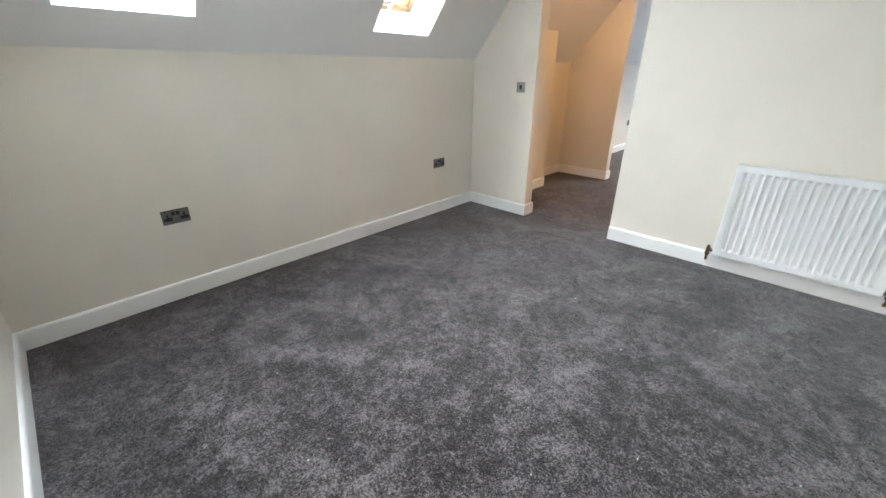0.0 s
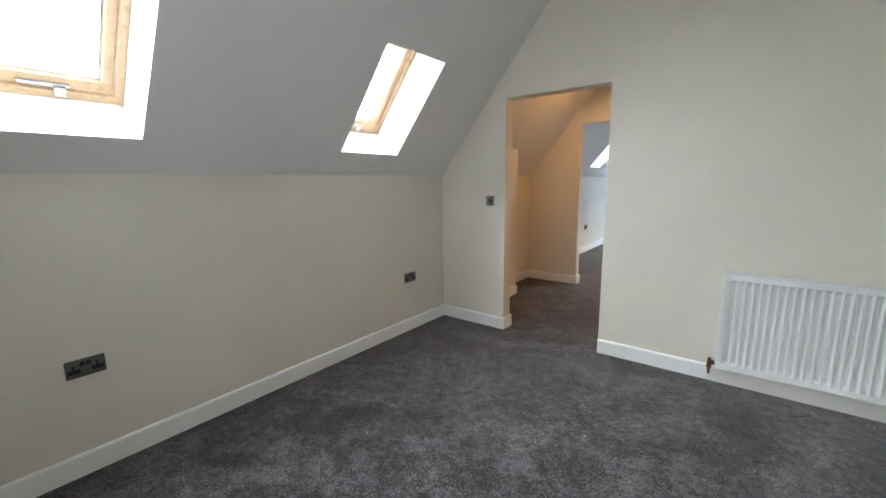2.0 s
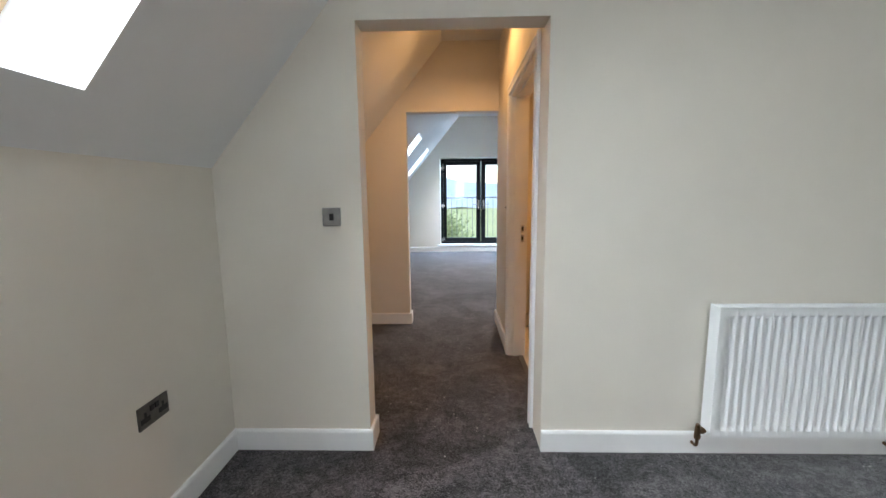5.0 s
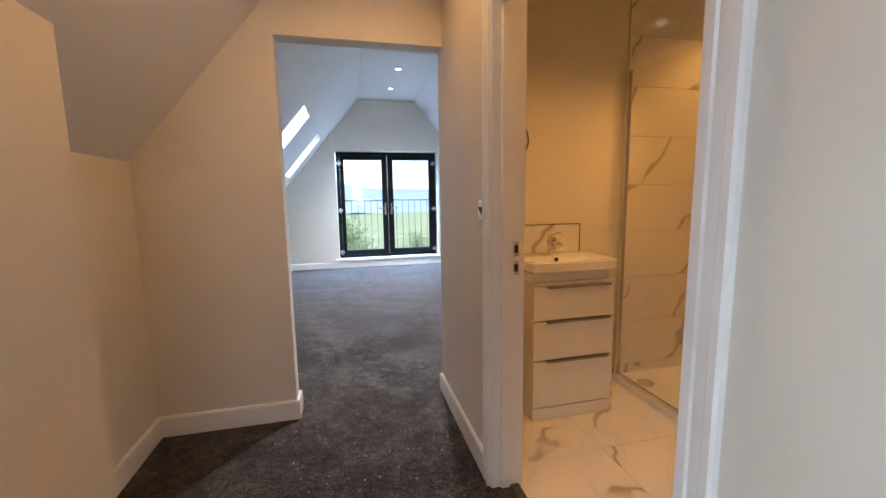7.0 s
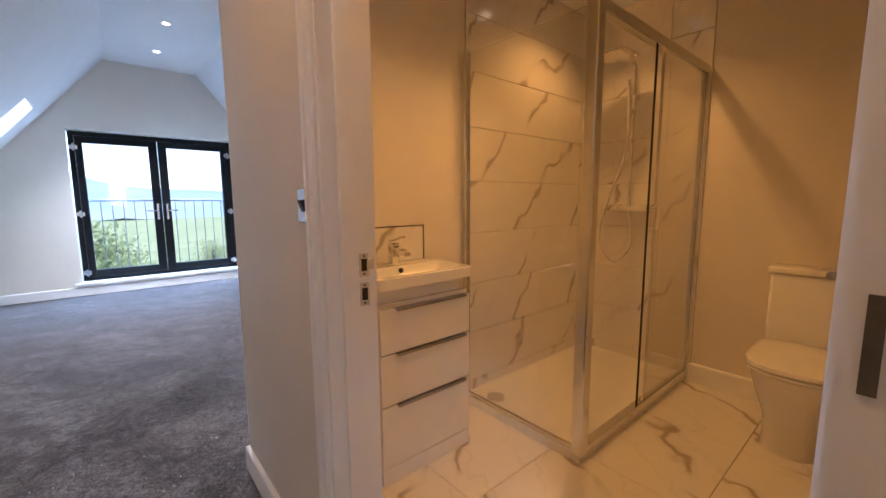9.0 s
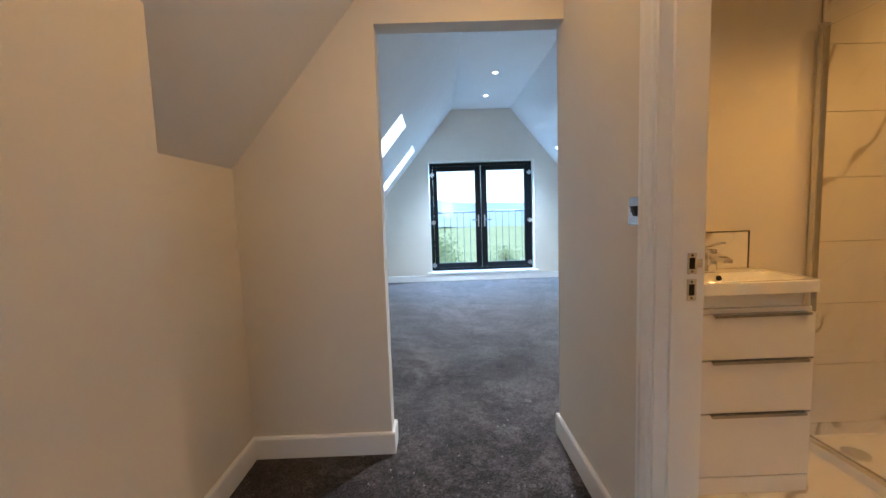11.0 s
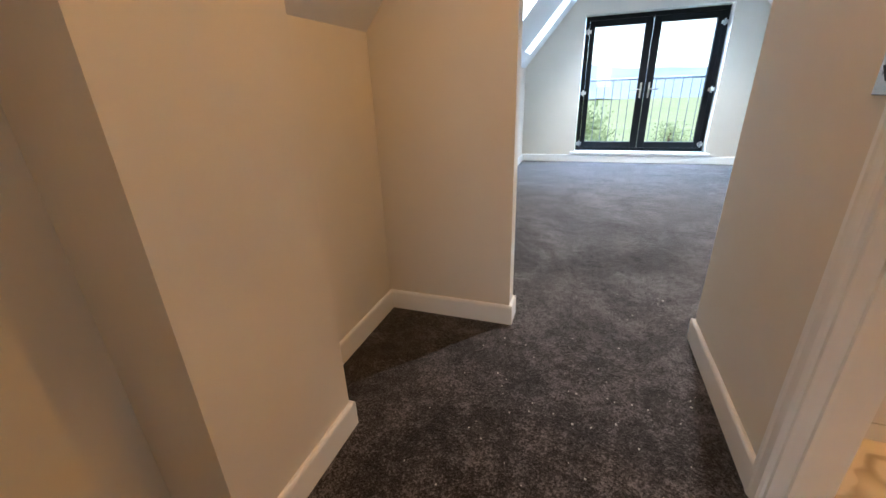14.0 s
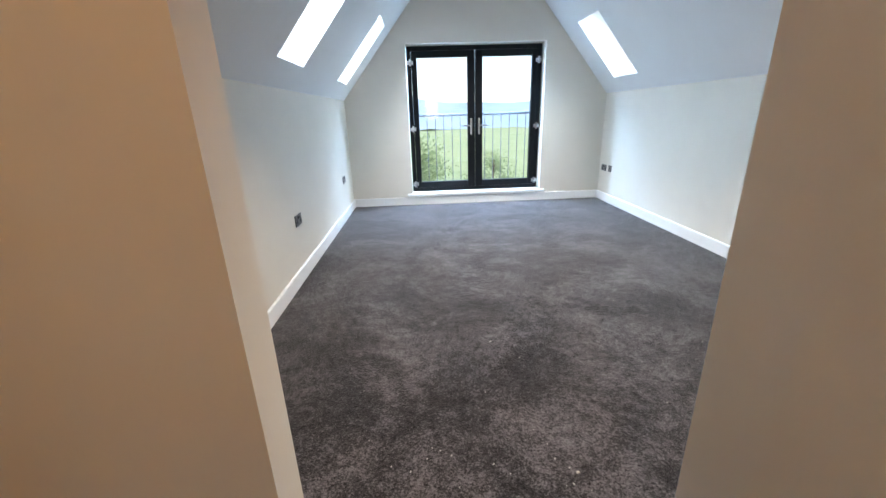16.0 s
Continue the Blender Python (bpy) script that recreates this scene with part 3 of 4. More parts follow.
# ---- radiator ----
def radiator():
    r = thing("radiator", pose(0.268, 3.25, 0.0), "white ribbed panel radiator on the wall above the skirting", "radiator")
    w, z0, z1, yf = 0.425, 0.148, 0.776, -0.095
    panel, n = bmesh.new(), 20
    xs, pitch = [], (2 * w - 0.07) / n
    for i in range(n):
        c = -w + 0.035 + pitch * (i + 0.5)
        xs += [(c - pitch * 0.42, 0.0006), (c - pitch * 0.34, 0.003), (c - pitch * 0.24, 0.0078), (c - pitch * 0.13, 0.009), (c + pitch * 0.13, 0.009), (c + pitch * 0.24, 0.0078), (c + pitch * 0.34, 0.003), (c + pitch * 0.42, 0.0006)]
    xs = [(-w, 0.0)] + xs + [(w - 0.035, 0.0), (w, 0.0)]
    rows = [(z0, 0), (z0 + 0.035, 0), (z0 + 0.05, 1), (z1 - 0.05, 1), (z1 - 0.035, 0), (z1 - 0.006, 0)]
    grid = [[panel.verts.new((x, yf + 0.010 - 0 + d * k * 2.0, z)) for x, d in xs] for z, k in rows]
    for a, b in zip(grid, grid[1:]):
        for i in range(len(xs) - 1):
            panel.faces.new((a[i], a[i + 1], b[i + 1], b[i]))
    for v in panel.verts:
        v.co.y = yf + (yf + 0.010 - v.co.y) * -1.0
    box(panel, -w, yf + 0.024, z0, w, yf + 0.030, z1 - 0.006)
    part("front_panel", panel, ENAMEL, r, smooth=True)
    part("rear_panel", boxed(-w + 0.005, -0.035, z0 + 0.005, w - 0.005, -0.025, z1 - 0.01, bevel=0.003), ENAMEL, r)
    for s in (-1, 1):
        part("side_panel", boxed(s * w - 0.004, yf + 0.002, z0 + 0.02, s * w + 0.004, -0.022, z1 + 0.004, bevel=0.003), ENAMEL, r)
    grille = bmesh.new()
    box(grille, -w, yf + 0.004, z1 - 0.004, w, yf + 0.016, z1 + 0.002)
    box(grille, -w, -0.034, z1 - 0.004, w, -0.022, z1 + 0.002)
    for i in range(60):
        x = -w + 0.01 + i * (2 * w - 0.02) / 59
        box(grille, x - 0.0035, yf + 0.016, z1 - 0.003, x + 0.0035, -0.034, z1 + 0.001)
    part("top_grille", grille, ENAMEL, r)
    fins = bmesh.new()
    for i in range(40):
        x = -w + 0.03 + i * (2 * w - 0.06) / 39
        box(fins, x - 0.001, yf + 0.03, z0 + 0.03, x + 0.001, -0.036, z1 - 0.03)
    part("convector_fins", fins, ENAMEL, r)
    for s, trv in ((-1, False), (1, True)):
        x = s * (w + 0.035)
        valve = bmesh.new()
        disc(valve, (x, -0.055, 0.118), (0, 0, 1), 0.013, 0.055)
        disc(valve, (x, -0.055, 0.160), (-s, 0, 0), 0.011, 0.045)
        disc(valve, (x - s * 0.012, -0.055, 0.160), (-s, 0, 0), 0.016, 0.014, 6)
        disc(valve, (x, -0.055, 0.125), (0, 0, 1), 0.016, 0.012, 6)
        v = part("valve", valve, COPPER, r, "brass and copper radiator valve", smooth=True)
        pipe = tube(bmesh.new(), [(x, -0.055, 0.125), (x, -0.055, 0.09), (x, -0.04, 0.075), (x, -0.010, 0.075)], 0.0075)
        part("pipe", pipe, COPPER, v, "copper feed pipe", smooth=True)
        if trv:
            head = loft(bmesh.new(), [[Vector((x + q * math.cos(a), -0.055 + q * math.sin(a), z)) for a in [k * math.pi / 12 for k in range(24)]]
                                      for z, q in ((0.168, 0.016), (0.176, 0.022), (0.215, 0.024), (0.232, 0.021), (0.238, 0.012))])
            part("thermostat_head", head, ENAMEL, v, "white ridged thermostat head", smooth=True)
        else:
            part("valve_cap", disc(bmesh.new(), (x, -0.055, 0.173), (0, 0, 1), 0.010, 0.018, 12), COPPER, v, smooth=True)


radiator()


# ---- sockets and switches ----
def wall_plate(kind, m, group=""):
    """A plate in the plane x, z that faces -y, centred on its origin."""
    names = {"double": ("socket", "brushed steel double socket with black inserts", 0.146), "single": ("socket", "brushed steel single socket with black insert", 0.086),
             "aerial": ("aerial_socket", "small steel outlet plate beside the socket", 0.086), "switch": ("light_switch", "brushed steel light switch with a black rocker", 0.086),
             "toggle": ("light_switch", "bright steel switch plate with a proud black rocker", 0.086)}
    name, label, w = names[kind]
    t = thing(name, m, label, "light switch" if "switch" in name else "wall socket", group)
    metal = BRIGHT if kind == "toggle" else SATIN if kind == "switch" else STEEL
    part("plate", boxed(-w / 2, -0.007, -0.043, w / 2, 0.0, 0.043, bevel=0.0022), metal, t)
    if kind in ("double", "single"):
        for c in ((-0.043, 0.043) if kind == "double" else (0.0,)):
            b = bmesh.new()
            box(b, c - 0.005, -0.0085, -0.004, c + 0.005, -0.0068, 0.017)
            box(b, c - 0.021, -0.0085, -0.020, c - 0.006, -0.0068, -0.006)
            box(b, c + 0.006, -0.0085, -0.020, c + 0.021, -0.0068, -0.006)
            box(b, c - 0.022, -0.0080, -0.022, c + 0.022, -0.0067, -0.002)
            part("insert", b, BLACK, t, "black pin insert")
        for c in ((-0.012, 0.012) if kind == "double" else ()):
            part("rocker", boxed(c - 0.009, -0.0125, 0.010, c + 0.009, -0.006, 0.031, bevel=0.002), BLACK, t, "black rocker")
        if kind == "single":
            part("rocker", boxed(0.014, -0.0125, 0.008, 0.030, -0.006, 0.028, bevel=0.002), BLACK, t, "black rocker")
    elif kind == "aerial":
        part("insert", disc(bmesh.new(), (0, -0.006, 0), (0, -1, 0), 0.009, 0.008), BLACK, t, "black round outlet", smooth=True)
    else:
        q = 0.012 if kind == "switch" else 0.020
        rock = bmesh.new()
        loft(rock, [[Vector((x, -0.006, z)) for x, z in ((-0.010, -0.016), (0.010, -0.016), (0.010, 0.016), (-0.010, 0.016))],
                    [Vector((x, y, z)) for x, y, z in ((-0.009, -0.009, -0.015), (0.009, -0.009, -0.015), (0.009, -q, 0.015), (-0.009, -q, 0.015))]])
        part("rocker", rock, BLACK, t, "black rocker")
        for s in (-1, 1):
            part("screw", disc(bmesh.new(), (s * 0.030, -0.006, 0), (0, -1, 0), 0.0035, 0.002, 10), metal, t)
    return t


wall_plate("double", pose(WEST, 0.492, 0.538, rz=90), "sockets")
wall_plate("double", pose(WEST, 2.75, 0.511, rz=90), "sockets")
wall_plate("switch", pose(-1.931, 3.25, 1.198))
wall_plate("toggle", pose(DOOR_E, 4.537, 1.180, rz=-90))
wall_plate("double", pose(WEST, 7.668, 0.483, rz=90), "sockets")
wall_plate("double", pose(WEST, 9.612, 0.491, rz=90), "sockets")
wall_plate("double", pose(EAST, 10.05, 0.46, rz=-90), "sockets")
wall_plate("aerial", pose(EAST, 9.87, 0.465, rz=-90))


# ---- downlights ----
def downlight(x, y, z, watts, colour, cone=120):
    t = thing("downlight", pose(x, y, z), "small round lit recessed downlight in the white ceiling, one of the set added unseen", "downlight", "downlights")
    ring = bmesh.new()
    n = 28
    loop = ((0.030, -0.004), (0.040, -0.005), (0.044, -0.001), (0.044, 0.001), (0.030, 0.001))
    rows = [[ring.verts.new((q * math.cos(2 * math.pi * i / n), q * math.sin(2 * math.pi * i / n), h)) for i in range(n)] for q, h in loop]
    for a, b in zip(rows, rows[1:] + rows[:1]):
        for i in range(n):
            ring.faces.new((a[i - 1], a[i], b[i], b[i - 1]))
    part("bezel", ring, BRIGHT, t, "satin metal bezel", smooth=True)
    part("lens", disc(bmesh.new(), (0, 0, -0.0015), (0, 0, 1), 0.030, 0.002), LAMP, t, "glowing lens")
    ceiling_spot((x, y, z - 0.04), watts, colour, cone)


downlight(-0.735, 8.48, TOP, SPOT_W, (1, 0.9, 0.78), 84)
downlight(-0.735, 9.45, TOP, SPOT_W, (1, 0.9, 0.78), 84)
# Unseen extra downlight, added to brighten the carpet inside the far doorway.
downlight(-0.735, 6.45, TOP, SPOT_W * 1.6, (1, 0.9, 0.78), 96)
downlight(-1.25, 4.35, 2.68, HALL_W, WARM, 150)
downlight(-0.25, 4.25, 2.50, BATH_W, AMBER, 130)
downlight(0.85, 4.72, 2.50, BATH_W * 0.8, AMBER, 130)


# ---- shower room ----
def vanity():
    v = thing("vanity_unit", pose(-0.295, BATH_N, 0.0), "white gloss three-drawer vanity unit under the basin", "vanity unit")
    w, yf = 0.245, -0.318
    part("carcass", boxed(-w, yf, 0.0, w, 0, 0.775, bevel=0.001), GLOSS, v)
    part("plinth", boxed(-w + 0.001, yf - 0.018, 0.003, w - 0.001, yf, 0.074, bevel=0.002), GLOSS, v)
    for z0, z1 in ((0.079, 0.345), (0.351, 0.567), (0.573, 0.757)):
        dr = part("drawer", boxed(-w + 0.001, yf - 0.02, z0, w - 0.001, yf, z1, bevel=0.0025), GLOSS, v, "white gloss drawer front")
        pull = bmesh.new()
        box(pull, -w + 0.075, yf - 0.034, z1 - 0.004, w - 0.030, yf - 0.004, z1 + 0.002)
        box(pull, -w + 0.075, yf - 0.034, z1 - 0.009, w - 0.030, yf - 0.031, z1 - 0.004)
        part("handle", pull, SATIN, dr, "slim steel edge pull")


def basin():
    t = thing("basin", pose(-0.295, BATH_N, 0.775), "white ceramic basin on the vanity unit", "basin")
    w, y0, h = 0.262, -0.352, 0.112
    n = 40

    def ring(rx0, rx1, ry0, ry1, z, power):
        cx, cy, rx, ry = (rx0 + rx1) / 2, (ry0 + ry1) / 2, (rx1 - rx0) / 2, (ry1 - ry0) / 2
        out = []
        for i in range(n):
            a = 2 * math.pi * i / n
            c, s = math.cos(a), math.sin(a)
            out.append(Vector((cx + rx * math.copysign(abs(c) ** (2 / power), c), cy + ry * math.copysign(abs(s) ** (2 / power), s), z)))
        return out

    bm = loft(bmesh.new(), [ring(-w + 0.018, w - 0.018, y0 + 0.055, -0.001, 0.001, 14), ring(-w + 0.016, w - 0.016, y0 + 0.05, -0.001, 0.05, 14), ring(-w, w, y0, -0.001, 0.064, 14),
                            ring(-w, w, y0, -0.001, h - 0.004, 14), ring(-w + 0.004, w - 0.004, y0 + 0.004, -0.004, h, 14), ring(-w + 0.03, w - 0.03, y0 + 0.03, -0.115, h - 0.001, 8),
                            ring(-w + 0.045, w - 0.045, y0 + 0.05, -0.13, h - 0.03, 6), ring(-w + 0.10, w - 0.10, y0 + 0.1, -0.17, h - 0.062, 4)])
    part("bowl", bm, CERAMIC, t, smooth=True)
    # Solid dark disc paints the overflow's inner shade.
    part("overflow", disc(bmesh.new(), (0.0, -0.128, h - 0.022), (0, -1, 0.25), 0.012, 0.004), RECESS_SHADE, t, "dark disc for the shade of the overflow hole", smooth=True)
    part("waste", disc(bmesh.new(), (0, -0.22, h - 0.064), (0, 0, 1), 0.025, 0.004), CHROME, t, "chrome waste", smooth=True)
    tap = thing("basin_tap", pose(-0.295, BATH_N - 0.07, 0.775 + h), "chrome mono basin mixer tap", "tap")
    part("body", boxed(-0.021, -0.021, -0.002, 0.021, 0.021, 0.105, bevel=0.006), CHROME, tap)
    sp = loft(bmesh.new(), [[Vector((x, -0.015, z)) for x, z in ((-0.019, 0.062), (0.019, 0.062), (0.019, 0.092), (-0.019, 0.092))], [Vector((x, -0.115, z)) for x, z in ((-0.017, 0.052), (0.017, 0.052), (0.017, 0.068), (-0.017, 0.068))]])
    part("spout", sp, CHROME, tap)
    lever = boxed(-0.014, -0.085, 0.0, 0.014, 0.02, 0.010, bevel=0.003)
    bmesh.ops.rotate(lever, verts=lever.verts[:], cent=(0, 0, 0), matrix=Matrix.Rotation(radians(-14), 3, "X"))
    bmesh.ops.translate(lever, verts=lever.verts[:], vec=(0, 0, 0.112))
    part("lever", lever, CHROME, tap)


vanity()
basin()

# shower tray and enclosure
tray = thing("shower_tray", pose(0.87, 4.80, 0.0), "low white resin shower tray with a chrome waste", "shower tray")
bm = boxed(-0.658, -0.396, -0.006, 0.638, 0.380, 0.045)
top = max(bm.faces, key=lambda f: f.calc_center_median().z)
bmesh.ops.inset_region(bm, faces=[top], thickness=0.035)
inner = bmesh.ops.inset_region(bm, faces=[top], thickness=0.02)
bmesh.ops.translate(bm, verts=top.verts[:], vec=(0, 0, -0.014))
part("tray", bm, RESIN, tray)
w = part("waste", disc(bmesh.new(), (-0.53, 0.22, 0.0295), (0, 0, 1), 0.052, 0.010), CHROME, tray, "round chrome waste cover", smooth=True)

enc = thing("shower_enclosure", pose(0.224, 4.412, 0.045), "chrome-framed glass shower enclosure with a sliding door", "shower enclosure")
L, D, H = 1.286, 0.758, 1.94
part("corner_post", boxed(-0.028, -0.028, 0, 0.028, 0.028, H, bevel=0.008), ALUMINIUM, enc, "polished corner post")
for name, b in (("wall_post", (L - 0.025, -0.022, 0, L, 0.022, H)), ("wall_post", (-0.018, D - 0.03, 0, 0.018, D, H)), ("top_rail", (0.028, -0.022, H - 0.05, L - 0.025, 0.022, H)),
                ("bottom_rail", (0.028, -0.022, 0, L - 0.025, 0.022, 0.035)), ("bottom_rail", (-0.012, 0.028, 0, 0.012, D - 0.03, 0.025))):
    part(name, boxed(*b, bevel=0.005), ALUMINIUM, enc)
g = part("side_pane", boxed(-0.003, 0.026, 0.02, 0.003, D - 0.028, H - 0.02), SHOWER_GLASS, enc, "clear fixed side pane")
g.visible_shadow = False
g = part("fixed_pane", boxed(0.68, 0.006, 0.03, L - 0.02, 0.012, H - 0.045), SHOWER_GLASS, enc, "clear fixed front pane")
g.visible_shadow = False
part("pane_edge", boxed(0.672, 0.003, 0.03, 0.686, 0.016, H - 0.045, bevel=0.002), ALUMINIUM, enc, "thin metal edge strip")
sl = part("sliding_door", boxed(0.56, -0.012, 0.035, L - 0.05, -0.006, H - 0.05), SHOWER_GLASS, enc, "clear sliding glass door, pushed open")
sl.visible_shadow = False
part("seal", boxed(0.554, -0.014, 0.035, 0.562, -0.004, H - 0.05, bevel=0.002), BLACK, sl, "dark edge seal")
part("handle", tube(bmesh.new(), [(0.60, -0.012, 1.0), (0.60, -0.04, 1.0), (0.60, -0.04, 1.11), (0.60, -0.012, 1.11)], 0.007, 8, 3), CHROME, sl, "chrome bow handle", smooth=True)
for z in (0.06, H - 0.075):
    part("roller", disc(bmesh.new(), (0.60, -0.018, z), (0, 1, 0), 0.014, 0.012, 14), CHROME, sl, smooth=True)

# rain shower on the tiled end wall
sh = thing("shower_mixer", pose(BATH_E - 0.012, 4.81, 0.0), "chrome rain shower with riser, hand set and hose", "shower")
part("riser", tube(bmesh.new(), [(-0.055, 0, 1.13), (-0.055, 0, 1.6), (-0.055, 0, 2.02), (-0.075, 0, 2.085), (-0.14, 0, 2.11), (-0.30, 0, 2.11), (-0.33, 0, 2.10)], 0.011), CHROME, sh, smooth=True)
part("shower_head", boxed(-0.43, -0.10, 2.075, -0.23, 0.10, 2.092, bevel=0.004), CHROME, sh, "flat square rain head")
part("valve_bar", boxed(-0.085, -0.14, 1.105, -0.035, 0.14, 1.150, bevel=0.012), CHROME, sh, "thermostatic valve bar")
for s in (-1, 1):
    part("control_knob", disc(bmesh.new(), (-0.06, s * 0.14, 1.128), (0, s, 0), 0.021, 0.035), CHROME, sh, smooth=True)
    part("wall_flange", disc(bmesh.new(), (-0.036, s * 0.075, 1.128), (1, 0, 0), 0.026, 0.036), CHROME, sh, smooth=True)
part("bracket", boxed(-0.075, -0.018, 1.86, 0.0, 0.018, 1.885, bevel=0.004), CHROME, sh)
part("hand_bracket", boxed(-0.125, -0.014, 1.755, -0.04, 0.014, 1.79, bevel=0.004), CHROME, sh)
part("hand_shower", tube(bmesh.new(), [(-0.105, 0.0, 1.66), (-0.115, 0, 1.78), (-0.13, 0, 1.90), (-0.15, 0, 1.97)], 0.014), CHROME, sh, "slim hand shower", smooth=True)
part("hose", tube(bmesh.new(), [(-0.105, 0, 1.66), (-0.11, 0.03, 1.45), (-0.11, 0.10, 1.25), (-0.11, 0.17, 1.0), (-0.11, 0.15, 0.82), (-0.11, 0.05, 0.75), (-0.10, -0.04, 0.86), (-0.08, -0.03, 1.02), (-0.06, 0.0, 1.11)], 0.007), CHROME, sh, "flexible chrome hose", smooth=True)


# toilet, facing west, against the east wall
def toilet():
    t = thing("toilet", pose(BATH_E, 3.81, 0.0), "white close-coupled toilet with a closed soft-square lid", "toilet")
    n = 36

    def ring(x0, x1, w, z, power=3.0, flat=0.55):
        out = []
        for i in range(n):
            a = 2 * math.pi * i / n
            c, s = math.cos(a), math.sin(a)
            k = power if c < 0 else 9
            out.append(Vector(((x0 + x1) / 2 + (x1 - x0) / 2 * math.copysign(abs(c) ** (2 / k), c), w / 2 * math.copysign(abs(s) ** (2 / k), s), z)))
        return out

    part("pan", loft(bmesh.new(), [ring(-0.55, -0.02, 0.25, 0.0), ring(-0.545, -0.02, 0.24, 0.06), ring(-0.56, -0.02, 0.25, 0.16), ring(-0.62, -0.02, 0.32, 0.29), ring(-0.655, -0.02, 0.355, 0.375), ring(-0.66, -0.02, 0.36, 0.40)]), CERAMIC, t, smooth=True)
    part("seat", loft(bmesh.new(), [ring(-0.662, -0.215, 0.362, 0.403), ring(-0.668, -0.21, 0.37, 0.41), ring(-0.668, -0.21, 0.37, 0.420)]), GLOSS, t, "white seat ring", smooth=True)
    part("lid", loft(bmesh.new(), [ring(-0.666, -0.21, 0.368, 0.423), ring(-0.672, -0.208, 0.374, 0.430), ring(-0.668, -0.208, 0.370, 0.447), ring(-0.645, -0.215, 0.345, 0.455)]), GLOSS, t, "white closed lid", smooth=True)
    part("cistern", boxed(-0.185, -0.18, 0.395, -0.005, 0.18, 0.80, bevel=0.02, segments=4), CERAMIC, t, smooth=True)
    part("cistern_lid", boxed(-0.195, -0.19, 0.800, -0.003, 0.19, 0.835, bevel=0.01, segments=3), CERAMIC, t, smooth=True)
    part("flush_button", disc(bmesh.new(), (-0.10, 0, 0.834), (0, 0, 1), 0.022, 0.006), CHROME, t, "chrome flush button", smooth=True)


toilet()


# door leaf, open into the shower room
def room_door():
    t = thing("door_2", pose(BATH_X + 0.012, JAMB_S - 0.002, 0.0), "white painted door standing open inside the shower room", "door", "", "structure")
    t.rotation_euler[2] = radians(0.5)
    part("leaf", boxed(0.0, -0.040, 0.008, 0.80, -0.002, 1.99, bevel=0.002), TRIM, t)
    for side in (1, -1):
        y = 0.0 if side > 0 else -0.042
        lever = tube(bmesh.new(), [(0.745, y - 0.004 * side, 1.03), (0.745, y + 0.05 * side, 1.03), (0.735, y + 0.056 * side, 1.03), (0.625, y + 0.056 * side, 1.03)], 0.010)
        h = part("handle", lever, CHROME, t, "chrome lever handle", smooth=True)
        part("rose", disc(bmesh.new(), (0.745, y - 0.004 * side, 1.03), (0, side, 0), 0.026, 0.012), CHROME, h, smooth=True)
    k = part("thumb_turn", disc(bmesh.new(), (0.745, -0.004, 0.93), (0, 1, 0), 0.024, 0.012), CHROME, t, "chrome thumb turn", smooth=True)
    part("turn_bar", boxed(0.740, 0.006, 0.915, 0.750, 0.035, 0.945, bevel=0.003), CHROME, k)
    for z in (0.22, 1.08, 1.78):
        leafplate = bmesh.new()
        box(leafplate, -0.0895, -0.027, z - 0.040, -0.0860, -0.016, z + 0.040)
        hinge = part("hinge", leafplate, STEEL, t, "steel butt hinge")
        for q in (-0.028, 0, 0.028):
            part("screw", disc(bmesh.new(), (-0.0895, -0.0215, z + q), (-1, 0, 0), 0.003, 0.0006, 10), STEEL, hinge)


room_door()


def strike(z, tongue):
    t = thing("strike_plate", pose(-0.832, JAMB_N + 0.0115, z), "steel strike plate let into the door lining", "strike plate", "strike plates")
    plate = bmesh.new()
    for b in ((-0.013, -0.030, 0.013, -0.016), (-0.013, 0.016, 0.013, 0.030), (-0.013, -0.016, -0.008, 0.016), (0.008, -0.016, 0.013, 0.016)):
        box(plate, b[0], -0.0135, b[1], b[2], -0.011, b[3])
    if tongue:
        box(plate, 0.013, -0.0135, -0.012, 0.028, -0.011, 0.012)
    part("plate", plate, BRIGHT, t)
    # Dark panel behind the slot colours in the pocket's shade.
    part("pocket", boxed(-0.008, -0.0125, -0.016, 0.008, -0.0115, 0.016), RECESS_SHADE, t, "dark panel for the shade of the bolt pocket")
    for q in (-0.023, 0.023):
        part("screw", disc(bmesh.new(), (0, -0.0135, q), (0, -1, 0), 0.003, 0.001, 8), STEEL, t)


strike(1.03, True)
strike(0.955, False)

# wiring left for a mirror above the basin
for z in (1.715, 1.570):
    # Flat dark disc paints the hole's shade; the plaster isn't cut.
    b = disc(bmesh.new(), (-0.510, BATH_N + 0.0, z), (0, -1, 0), 0.030, 0.002, 24)
    tagged(new("cable_hole_shade", finish(b, "cable_hole_shade", RECESS_SHADE)), "round dark disc for the shade of a cable hole in the plaster", "cable hole", "cable holes", "structure")
wire = tube(bmesh.new(), [(x, BATH_N + y, z) for x, y, z in ((-0.51, 0.005, 1.71), (-0.52, -0.04, 1.69), (-0.525, -0.07, 1.60), (-0.51, -0.08, 1.50), (-0.475, -0.075, 1.495), (-0.452, -0.065, 1.55), (-0.465, -0.06, 1.61), (-0.50, -0.06, 1.635), (-0.535, -0.06, 1.60), (-0.54, -0.06, 1.53))], 0.004)
tagged(new("electric_cable", finish(wire, "electric_cable", BLACK, True)), "loose looped black cable out of the wall", "cable")

